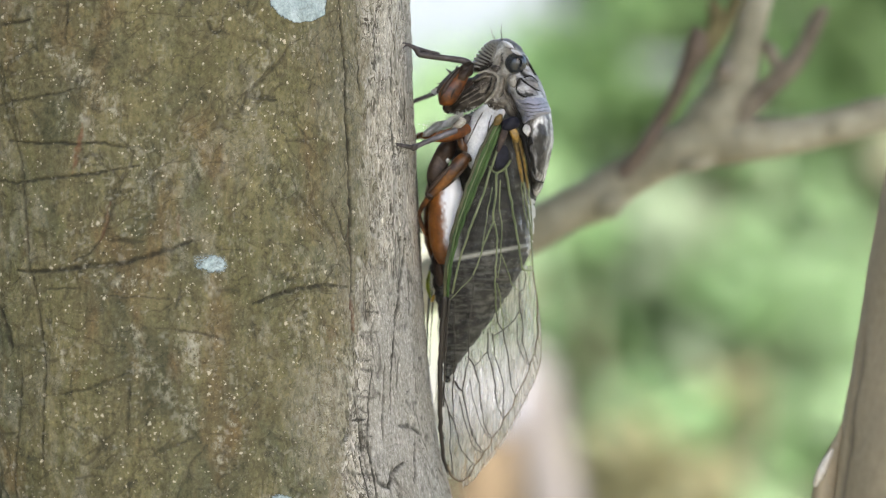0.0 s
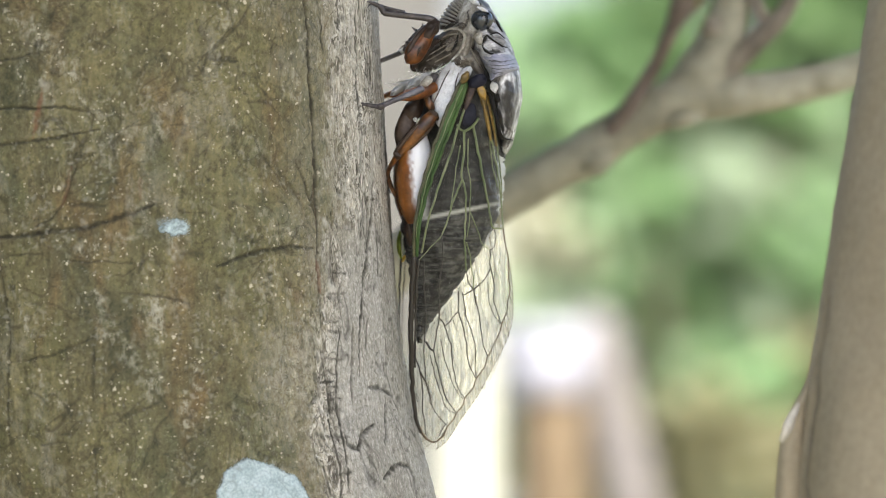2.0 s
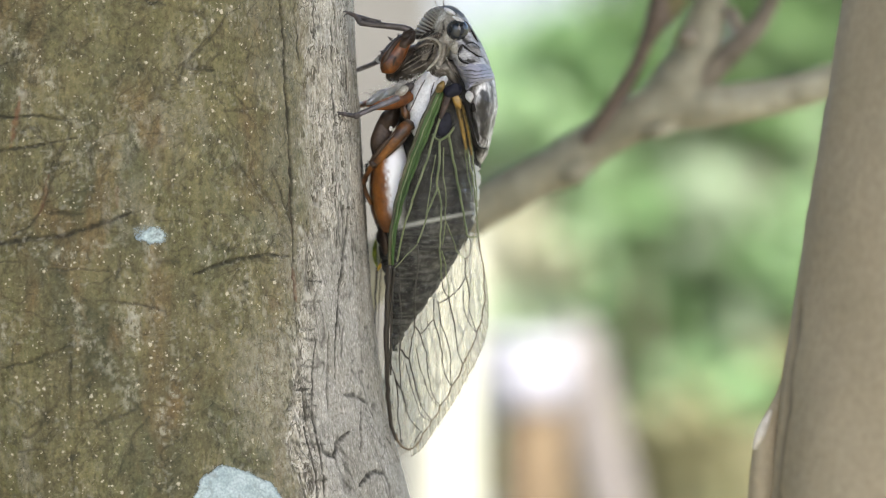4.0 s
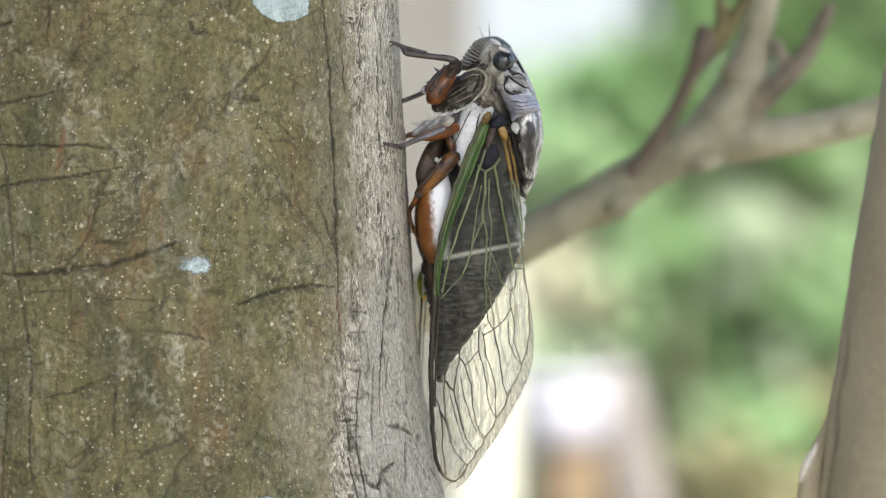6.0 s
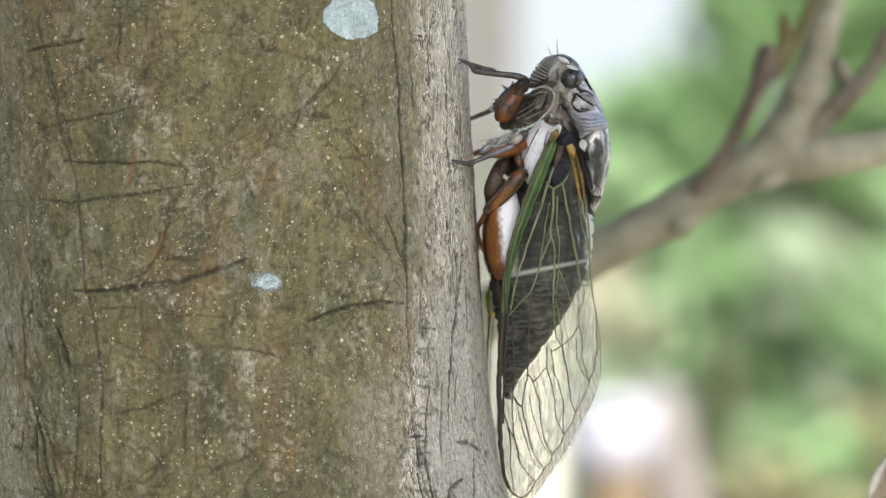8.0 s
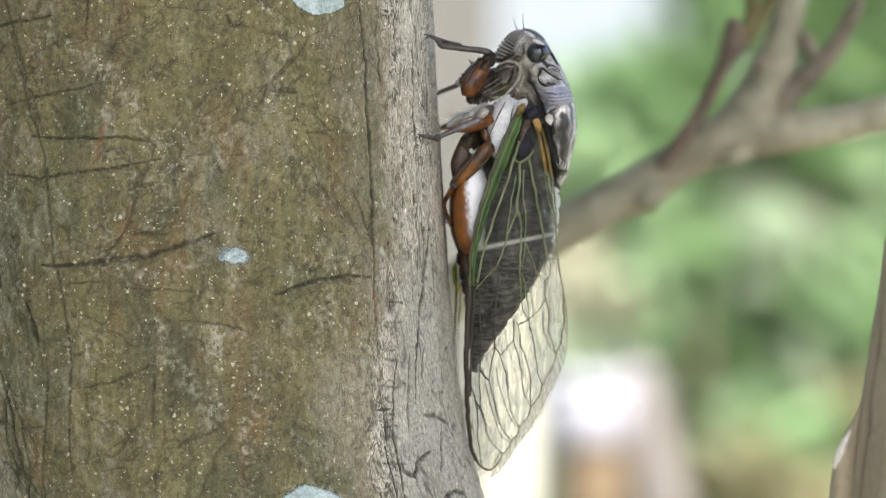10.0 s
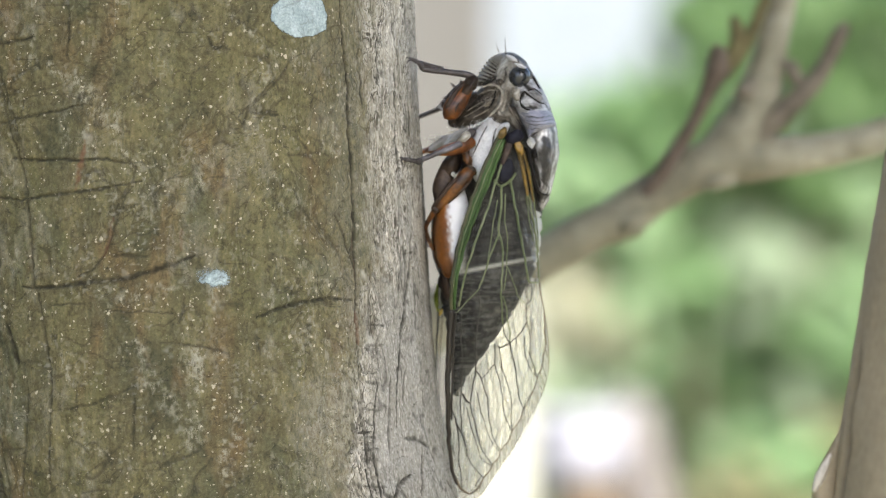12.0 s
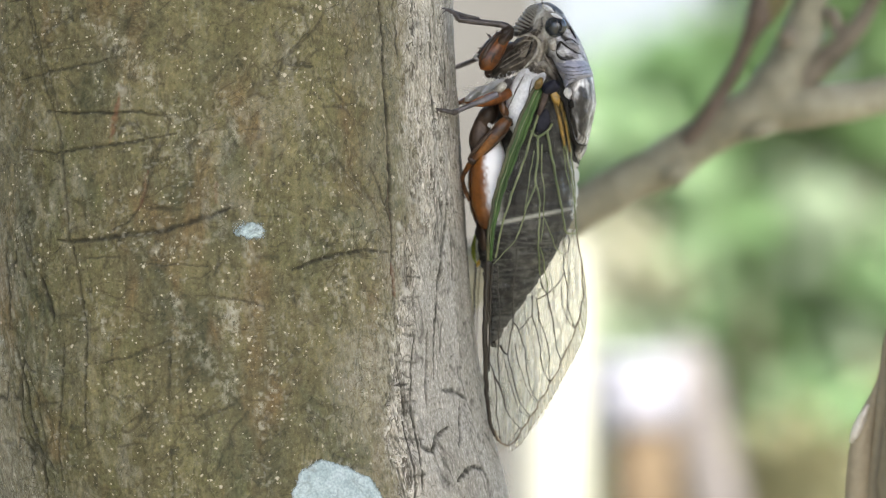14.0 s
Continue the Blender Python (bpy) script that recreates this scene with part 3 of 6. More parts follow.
FURROWS = [
    (9.0, 0.35, [(353, -8), (379, -45), (401, -99)]),
    (5.0, 0.4, [(258, 65), (295, 24), (324, -33)]),
    (4.0, 0.8, [(315, -197), (319, -246), (317, -295), (319, -336)]),
    (4.0, 0.6, [(393, -165), (383, -214), (367, -280)]),
    (7.0, 0.7, [(415, -256), (449, -257), (493, -271)]),
    (4.5, 0.7, [(466, -274), (428, -340)]),
    (7.0, 0.9, [(338, -316), (334, -337), (356, -345), (375, -321), (410, -310)]),
    (8.0, 0.8, [(396, -388), (439, -369), (488, -375)]),
    (6.0, 0.8, [(540, -319), (593, -354), (628, -398)]),
    (4.0, 0.6, [(325, -123), (321, -197), (300, -262), (277, -278)]),
    (5.0, 0.6, [(537, 76), (594, 152), (547, 235), (540, 319)]),
    (11.0, 1.0, [(379, 34), (386, 26), (392, 22)]),
    (6.0, 0.8, [(362, -4), (366, -8)]),
    (4.5, 0.7, [(340, 60), (332, 30), (322, 5)]),
    (3.5, 0.6, [(300, 70), (318, 30), (330, -10)]),
]
RUST = [
    (4.5, 0.9, [(-81, 172), (-91, 132), (-98, 102)]),
    (4.0, 0.7, [(329, -70), (328, -118)]),
    (3.0, 0.5, [(-47, 63), (-56, 27), (-65, 5)]),
    (4.0, 0.4, [(51, 47), (47, 15)]),
    (2.6, 0.35, [(335, 120), (330, -30)]),
]


# broken pale scuffs: width, strength, arc and height in tenths of a millimetre
SCUFFS = [
    (16, 0.9, [(-124, 281), (-96, 261), (-73, 233), (-41, 208), (-30, 180)]), (11, 0.8, [(-43, 168), (0, 136)]),
    (5, 1.0, [(135, 376), (140, 356), (147, 346), (180, 320), (220, 293)]), (9, 0.5, [(192, 133), (222, 101), (248, 65), (287, 28)]),
    (15, 0.9, [(59, 112), (94, 115)]), (10, 0.8, [(-24, -111), (-15, -143)]), (22, 0.9, [(60, -119), (60, -183)]), (17, 0.8, [(44, -192), (42, -272)]),
    (9, 0.9, [(107, -216), (106, -252)]), (12, 0.8, [(85, -256), (79, -321)]), (15, 0.8, [(-131, -266), (-89, -269)]), (14, 0.7, [(-131, -128), (-128, -177)]),
    (9, 1.0, [(166, -136), (171, -138)]), (34, 0.8, [(281, -144), (304, -209)]), (10, 0.9, [(342, -111), (328, -132)]), (6, 0.6, [(216, 297), (186, 255), (157, 214)]),
    (12, 0.6, [(-60, -58), (0, -44), (40, -34)]), (18, 0.6, [(-20, -150), (10, -185), (30, -230)]), (16, 0.6, [(-80, 200), (-70, 150)]), (20, 0.5, [(-10, 60), (20, 95), (80, 118)]), (16, 0.5, [(230, 0), (262, -36), (300, -20)]), (18, 0.6, [(100, -10), (96, -60)]),
]


def make_trunk():
    fine_z = np.arange(-56, 56, 0.18)
    z = np.concatenate([np.linspace(-1300, -56, 60)[:-1], fine_z, np.linspace(56, 1100, 50)])
    fine_s = np.concatenate([np.arange(-44, 20, 0.22), np.arange(20, 70, 0.14)])
    whole = 2 * math.pi * TRUNK_R
    s = np.concatenate([fine_s, np.linspace(fine_s[-1], whole - 44, 50)[1:-1]])
    S, Z = np.meshgrid(s, z)
    th = S / TRUNK_R
    cx, cy, cz = np.sin(th) * TRUNK_R, -np.cos(th) * TRUNK_R, Z
    S10, Z10 = S * 10, Z * 10
    wob = (vnoise(cx / 5, cy / 5, cz / 5, 11) - 0.5) * 14 + (vnoise(cx / 1.2, cy / 1.2, cz / 1.2, 12) - 0.5) * 5
    # pale stripped wood on the flank towards the insect, and weathered grey round the far flank
    border = np.interp(Z, [-60, -39, -20, -10, 0, 20, 60], [24, 26, 29, 33, 34.5, 34.5, 34])
    grey = np.clip((S - border + wob * 0.35 - 0.5) / 3.0, 0, 1)
    grey = np.where(S > 75, 1.0, grey)
    edge_zone = 4 * grey * (1 - grey)
    grey = np.clip(grey + edge_zone * ((vnoise(cx / 0.45, cy / 0.45, cz / 0.7, 17) - 0.5) * 1.8 + (vnoise(cx / 1.6, cy / 1.6, cz / 3, 18) - 0.5) * 1.2), 0, 1)
    grey = np.maximum(grey, 0.35 * np.clip((-S - 24 + wob * 0.8) / 10, 0, 1))
    grey = np.maximum(grey, 0.3 * np.clip((S - border + 9 + wob * 0.8) / 8, 0, 1))
    # above, the olive skin thins out over the wood only gradually
    film = np.clip((border + 7 - S + (vnoise(cx / 1.5, cy / 1.5, cz / 4, 19) - 0.5) * 9) / 5, 0, 1) * np.clip((Z + 8) / 10, 0, 1)
    grey = grey * (1 - 0.5 * film)
    patch = np.clip((vnoise(cx / 7, cy / 7, cz / 12, 15) - 0.66) * 4, 0, 0.16)
    grey = np.clip(np.maximum(grey, patch * np.clip((vnoise(cx / 1.1, cy / 1.1, cz / 1.6, 16) - 0.35) * 3, 0, 1)), 0, 1)
    crack, dig = np.zeros_like(S), np.zeros_like(S)
    near = (np.abs(Z) < 60) & (np.abs(S) < 75)
    jag = (vnoise(cx / 0.6, cy / 0.6, cz / 0.6, 21) - 0.5) * 3.5 + (vnoise(cx / 2.5, cy / 2.5, cz / 2.5, 22) - 0.5) * 3.5
    s_n, z_n = (S10 + jag)[near], (Z10 + np.roll(jag, 7, axis=1))[near]
    rng = np.random.RandomState(8)
    ladder = []
    for zz in np.arange(-480, -60, 13.0):
        s0 = float(np.interp(zz / 10, [-60, -39, -20, -10, 0], [24, 26, 29, 33, 34.5])) * 10 + 42 + rng.uniform(-10, 14)
        reach = rng.uniform(8, 24)
        if rng.uniform() < 0.45:
            continue
        zz += rng.uniform(-6, 6)
        ladder.append((2.2, rng.uniform(0.4, 1.0), [(s0 - reach, zz + rng.uniform(-4, 4)), (s0 + reach, zz + rng.uniform(-4, 4))]))
    for s0, z0, z1 in ((36, -470, -300), (56, -400, -170), (112, -240, -120)):
        pts = [(float(np.interp(zz / 10, [-60, -39, -20, -10, 0], [24, 26, 29, 33, 34.5])) * 10 + s0 + rng.uniform(-5, 5), zz) for zz in np.linspace(z0, z1, 7)]
        ladder.append((2.6, 1.0, pts))
    for s0, z0, z1 in ((400, -60, 130), (420, 60, 300), (452, -80, 60), (470, 100, 380), (505, -30, 240), (380, 160, 400), (430, -140, -40), (492, -220, -60)):
        zz = z0
        while zz < z1:
            run, aside = rng.uniform(22, 60), rng.uniform(-14, 14)
            if rng.uniform() < 0.6:
                ladder.append((rng.uniform(1.6, 3.2), rng.uniform(0.35, 0.85), [(s0 + aside + rng.uniform(-5, 5), zz + run * k / 3) for k in range(4)]))
            zz += run * 0.9
    keep = (0.5 * vnoise(cx / 0.9, cy / 0.9, cz / 0.9, 23) + 0.5 * vnoise(cx / 0.4, cy / 0.4, cz / 0.4, 24))[near]
    c_n, d_n = np.zeros_like(s_n), np.zeros_like(s_n)
    for group, depth, dark in ((SCRATCHES, 0.34, 0.92), (FISSURES, 0.32, 0.95), (FURROWS, 0.5, 1.1), (ladder, 0.18, 1.0)):
        for width, strength, line in group:
            r = line_reach(s_n, z_n, line, (min(width, 5.0) if group is FURROWS else width) * (1.4 if group is ladder else 1.05))
            c_n = np.maximum(c_n, np.clip(r * 1.7, 0, 1) * min(1, strength * 1.15) * dark * np.clip(0.28 + 1.2 * keep, 0, 1))
            d_n = np.maximum(d_n, np.clip(r * 1.3, 0, 1) * depth * strength)
    crack[near], dig[near] = c_n, d_n
    rust = np.zeros_like(S)
    rust_n = np.zeros_like(s_n)
    for width, strength, line in RUST:
        rust_n = np.maximum(rust_n, np.clip(line_reach(s_n, z_n, line, width) * 1.6, 0, 1) * strength * np.clip(keep * 1.8, 0, 1))
    rust[near] = rust_n
    # short natural cracks: upright and ladder-like in the wood, slanting and level in the skin
    wx, wz = S / 1.1 + (vnoise(cx / 3, cy / 3, cz / 3, 31) - 0.5) * 2, Z / 8.0
    upright = np.clip(1 - np.abs(vnoise(wx, wz, wx * 0 + 3.3, 32) - 0.5) / 0.075, 0, 1)
    upright *= np.clip((vnoise(S / 3, Z / 9, S * 0 + 1.7, 33) - 0.53) * 7, 0, 1) * grey
    level = np.clip(1 - np.abs(vnoise(S / 2.6, Z / 0.9 + (vnoise(S, Z, S * 0, 36) - 0.5), S * 0 + 7.7, 37) - 0.5) / 0.035, 0, 1)
    level *= np.clip((vnoise(S / 2.2, Z / 2.2, S * 0 + 2.9, 38) - 0.60) * 8, 0, 1) * (0.4 + 0.6 * grey)
    pits = np.clip((vnoise(S / 0.55, Z / 0.8, S * 0 + 6.1, 39) - 0.70) * 6, 0, 1) * grey * np.clip((vnoise(S / 5, Z / 8, S * 0 + 8.8, 40) - 0.4) * 4, 0, 1)
    slant = np.zeros_like(S)
    for k, (a, b) in enumerate(((0.6, 34), (-0.5, 134), (0.08, 234), (0.9, 334))):
        line = np.clip(1 - np.abs(vnoise((S + a * Z) / 6, (Z - a * S) / 2.6, S * 0 + 9.1, b) - 0.5) / 0.022, 0, 1)
        slant = np.maximum(slant, line * np.clip((vnoise(S / 4, Z / 4, S * 0 + 4.2, b + 1) - 0.55) * 8, 0, 1))
        small = np.clip(1 - np.abs(vnoise((S + a * Z) / 2.4, (Z - a * S) / 1.1, S * 0 + 5.3, b + 2) - 0.5) / 0.05, 0, 1)
        slant = np.maximum(slant, 0.4 * small * np.clip((vnoise(S / 1.8, Z / 1.5, S * 0 + 6.6, b + 3) - 0.575) * 8, 0, 1))
    slant *= 1 - 0.8 * grey
    flank = np.clip((-S - 21 + wob * 0.5) / 5, 0, 1) * np.clip((6 - Z) / 10, 0.25, 1)
    rift = np.clip(1 - np.abs(vnoise(S / 1.3 + (vnoise(S / 2, Z / 3, S * 0 + 1.3, 64) - 0.5), Z / 5.0, S * 0 + 2.3, 65) - 0.5) / 0.07, 0, 1) * np.clip((vnoise(S / 3, Z / 6, S * 0 + 3.7, 66) - 0.40) * 6, 0, 1) * flank
    crack = np.clip(np.maximum.reduce([crack, upright * 0.75, slant * 0.68, level * 0.8, pits * 0.6, rift * 0.9]), 0, 1)
    dig = np.maximum.reduce([dig, upright * 0.10, slant * 0.12, level * 0.15, pits * 0.15, rift * 0.35])
    chalk = np.zeros_like(S)
    for a, b, r in ((354, -112, 12), (350, -120, 9), (-78, 178, 9), (-62, 32, 7), (92, -60, 12), (60, -140, 10), (20, -130, 8), (345, -20, 10)):
        chalk = np.maximum(chalk, np.clip(1.3 - np.hypot(S10 + jag * 1.5 - a, Z10 - b + jag) / r, 0, 1))
    chalk *= np.clip((vnoise(cx / 0.6, cy / 0.6, cz / 0.6, 41) - 0.3) * 3, 0, 1) * np.where(S > 30, 1.0, 0.45)
    spots = chalk
    # pale flakes standing on the stripped wood, crumbs on the skin
    tall = np.interp(Z, [-60, -10, 5, 60], [0.45, 0.5, 1.1, 1.4])
    flake = np.clip((vnoise(S / 0.42, Z / tall, S * 0 + 2.4, 42) - 0.60) * 7, 0, 1) * np.clip((vnoise(S / 3.5, Z / 6, S * 0 + 5.7, 43) - 0.33) * 4, 0, 1)
    crumb = np.clip((vnoise((S + jag * 0.12) / 0.4, (Z + np.roll(jag, 9, axis=0) * 0.12) / 0.4, S * 0 + 3.1, 44) - 0.72) * 9, 0, 1) * np.clip((vnoise(S / 3, Z / 4, S * 0 + 8.2, 45) - 0.56) * 6, 0, 1)
    shade = np.clip((vnoise(S / 0.5, Z / (tall * 1.3), S * 0 + 7.3, 46) - 0.63) * 7, 0, 1) * grey * np.clip((vnoise(S / 4, Z / 5, S * 0 + 1.9, 47) - 0.38) * 4, 0, 1)
    flake *= np.clip((S + 4) / 12, 0, 1) * np.clip((vnoise(S / 2.2, Z / 3.5, S * 0 + 4.4, 48) - 0.42) * 5, 0, 1)
    pale = np.zeros_like(S)
    pale_n = np.zeros_like(s_n)
    for width, strength, line in SCUFFS:
        pale_n = np.maximum(pale_n, np.clip(line_reach(s_n + jag[near] * 1.2, z_n, line, width * 1.5) * 1.2, 0, 1) * strength)
    pale[near] = pale_n
    tan = np.clip(np.clip((S - 9 + wob) / 16, 0, 1) * 0.45 + np.clip((vnoise(cx / 6, cy / 6, cz / 9, 74) - 0.5) * 3.5, 0, 0.7), 0, 0.85)
    tan *= np.clip((0.55 * vnoise(cx / 1.6, cy / 1.6, cz / 2.4, 75) + 0.45 * vnoise(cx / 0.6, cy / 0.6, cz / 0.8, 76) - 0.25) * 2.6, 0, 1) * np.clip((S + 26) / 10, 0, 1)
    rind = np.clip(1 - np.abs(S - border - 1.5) / 5, 0, 1) * np.interp(Z, [-60, -12, -4, 60], [1, 1, 0.35, 0.25])
    pale = np.maximum(pale, rind)
    pale *= np.clip((0.6 * vnoise(cx / 0.8, cy / 0.8, cz / 0.8, 67) + 0.4 * vnoise(cx / 0.3, cy / 0.3, cz / 0.35, 79) - 0.35) * 3.4, 0, 1)
    drift = np.clip((vnoise(S / 2.2, Z / 6, S * 0 + 6.4, 68) - 0.60) * 5, 0, 1) * np.clip((vnoise(cx / 0.5, cy / 0.5, cz / 0.7, 69) - 0.42) * 3.5, 0, 1)
    pale = np.maximum(pale, drift * 0.55)
    pale = np.maximum(pale, flank * 0.5 * np.clip((vnoise(S / 0.5, Z / 1.6, S * 0 + 7.7, 70) - 0.45) * 3, 0, 1))
    chalk = np.maximum.reduce([chalk, flake * grey ** 1.6 * 0.9, crumb * (1 - grey) * 0.25])
    crack = np.maximum(crack, shade * 0.3)
    crack = np.maximum(crack, 0.75 * rind * np.clip((vnoise(cx / 0.45, cy / 0.45, cz / 0.6, 73) - 0.62) * 6, 0, 1))
    dig = dig - 0.07 * pale + shade * 0.10 - 0.09 * flake * grey - 0.08 * crumb * (1 - grey)
    smooth_wood = np.clip((3 - Z + (vnoise(S / 3, Z / 5, S * 0 + 3.8, 49) - 0.5) * 14) / 6, 0, 1) * np.clip((S - border - 3) / 4, 0, 1) * 0.85
    lead = np.clip((vnoise(S / 2.5, Z / 9, S * 0 + 9.4, 50) - 0.62) * 6, 0, 1) * grey * np.clip((S - border - 1) / 3, 0, 1) * 0.8
    smooth_wood = np.maximum(smooth_wood, lead)
    chalk = np.maximum(chalk * (1 - 0.8 * smooth_wood), spots)
    rough_wood = np.interp(S, [46, 57, 80], [1.0, 0.35, 0.35]) * (1 - 0.82 * smooth_wood) * np.interp(Z, [-60, -30, -8, 10, 60], [0.45, 0.5, 0.9, 1.15, 1.2])
    fibre = (vnoise(S / 0.5, Z / 1.8, S * 0, 57) - 0.5) * 0.14 + (vnoise(S / 0.8, Z / 5, S * 0, 51) - 0.5) * 0.16 + (vnoise(S / 2.2, Z / 14, S * 0, 52) - 0.5) * 0.22
    skin = (vnoise(cx / 0.6, cy / 0.6, cz / 0.7, 56) - 0.5) * 0.12 + (vnoise(cx / 1.3, cy / 1.3, cz / 1.0, 53) - 0.5) * 0.25 + (vnoise(cx / 3, cy / 3, cz / 4, 54) - 0.5) * 0.25
    wide = (vnoise(cx / 18, cy / 18, cz / 26, 55) - 0.5) * 1.0
    calm = np.clip((80 - np.abs(Z)) / 20, 0, 1)
    rad = TRUNK_R + (grey * fibre * rough_wood + skin - dig) * calm + wide * np.clip(1 - np.clip(S / 60, 0, 1), 0, 1)
    axis = trunk_edge(Z) - TRUNK_R
    flare = np.interp(Z, [-1300, -1100, -600, -60, 60, 1100], [1.5, 1.3, 1.1, 1.0, 1.0, 0.75])
    x = axis + TRUNK_R - TRUNK_R * flare + np.sin(th) * rad * flare
    y = -np.cos(th) * rad * flare
    verts = np.column_stack([x.ravel(), y.ravel(), (Z + MID).ravel()]) / 1000
    rows, cols = S.shape
    i = np.arange(rows - 1)[:, None] * cols + np.arange(cols)[None, :]
    j = np.arange(rows - 1)[:, None] * cols + (np.arange(cols)[None, :] + 1) % cols
    quads = np.stack([i, j, j + cols, i + cols], axis=-1).reshape(-1, 4)
    me = bpy.data.meshes.new("trunk")
    me.vertices.add(len(verts))
    me.vertices.foreach_set("co", verts.astype(np.float32).ravel())
    me.loops.add(quads.size)
    me.loops.foreach_set("vertex_index", quads.astype(np.int32).ravel())
    me.polygons.add(len(quads))
    me.polygons.foreach_set("loop_start", np.arange(0, quads.size, 4, dtype=np.int32))
    me.update(calc_edges=True)
    me.shade_smooth()
    for key, values in (("grey", grey), ("crack", crack), ("rust", rust), ("chalk", chalk), ("smooth", smooth_wood), ("pale", pale), ("tan", tan)):
        me.attributes.new(key, "FLOAT", "POINT").data.foreach_set("value", values.astype(np.float32).ravel())
    me.materials.append(BARK)
    tree = tagged(new("tree", None), "smooth olive-brown tree trunk with pale stripped wood and scratches", "tree")
    ob = new("trunk", me)
    ob.parent = tree
    return tree


make_trunk()


def trunk_point(s, z, out=0.0):
    """World place on the trunk: arc and height in mm, lifted out by so many mm."""
    th = s / TRUNK_R
    r = TRUNK_R + out
    return Vector((trunk_edge(z) - TRUNK_R + math.sin(th) * r, -math.cos(th) * r, z + MID)) / 1000


def lichen_patch(s, z, half_s, half_z, seed, label, faded=0.0):
    rng = np.random.RandomState(seed)
    rings, n = 40, 200
    f = np.repeat(np.arange(rings + 1) / rings, n)
    a = np.tile(np.arange(n) * 2 * math.pi / n, rings + 1)
    ph = rng.uniform(0, 6.28, 4)
    edge = 1 + 0.03 * np.sin(3 * a + ph[0]) + 0.025 * np.sin(5 * a + ph[1]) + 0.02 * np.sin(11 * a + ph[2])
    g, h = np.cos(a) * half_s * f * edge, np.sin(a) * half_z * f * edge
    lump = vnoise(g / 0.5, h / 0.5, g * 0 + seed, 77) - 0.5
    lift = (0.22 * (1 - f ** 4) + 0.10 * lump * (f < 1)) * (1 - 0.6 * faded) + 0.12 - 0.4 * (f == 1)
    verts = [trunk_point(s + p, z + q, o) for p, q, o in zip(g, h, lift)]
    faces = [(r * n + k, (r + 1) * n + k, (r + 1) * n + (k + 1) % n, r * n + (k + 1) % n) for r in range(rings) for k in range(n)]
    split = np.zeros(len(g))
    for k, turn in enumerate((0.5, -0.8, 1.9)):
        c, d = g * math.cos(turn) + h * math.sin(turn), h * math.cos(turn) - g * math.sin(turn)
        split = np.maximum(split, np.clip(1 - np.abs(vnoise(c / 3.0, d / 0.9, c * 0 + seed, 81 + k) - 0.5) / 0.05, 0, 1) * np.clip((vnoise(c / 2, d / 2, c * 0 + seed, 85 + k) - 0.45) * 5, 0, 1))
    rim = np.clip(f ** (10 - 8 * faded), 0, 1) * (0.9 - 0.15 * faded) + 0.27 * faded + 0.25 * faded * (vnoise(g / 0.8, h / 0.5, g * 0 + seed, 78) - 0.4)
    ob = mesh_object("lichen_patch", verts, faces, LICHEN, attributes={"crack": split, "rim": rim})
    tagged(ob, label, "lichen", group="lichen patches on the trunk")


lichen_patch(25.2, 35.9, 5.2, 3.6, 3, "round pale blue-green lichen patch on the tree trunk")
lichen_patch(9.4, -2.3, 3.3, 2.2, 4, "small faded grey-green lichen spot on the tree trunk", 1.0)
lichen_patch(16.3, -41.6, 7.3, 6.6, 5, "large pale blue-green lichen disc on the tree trunk")


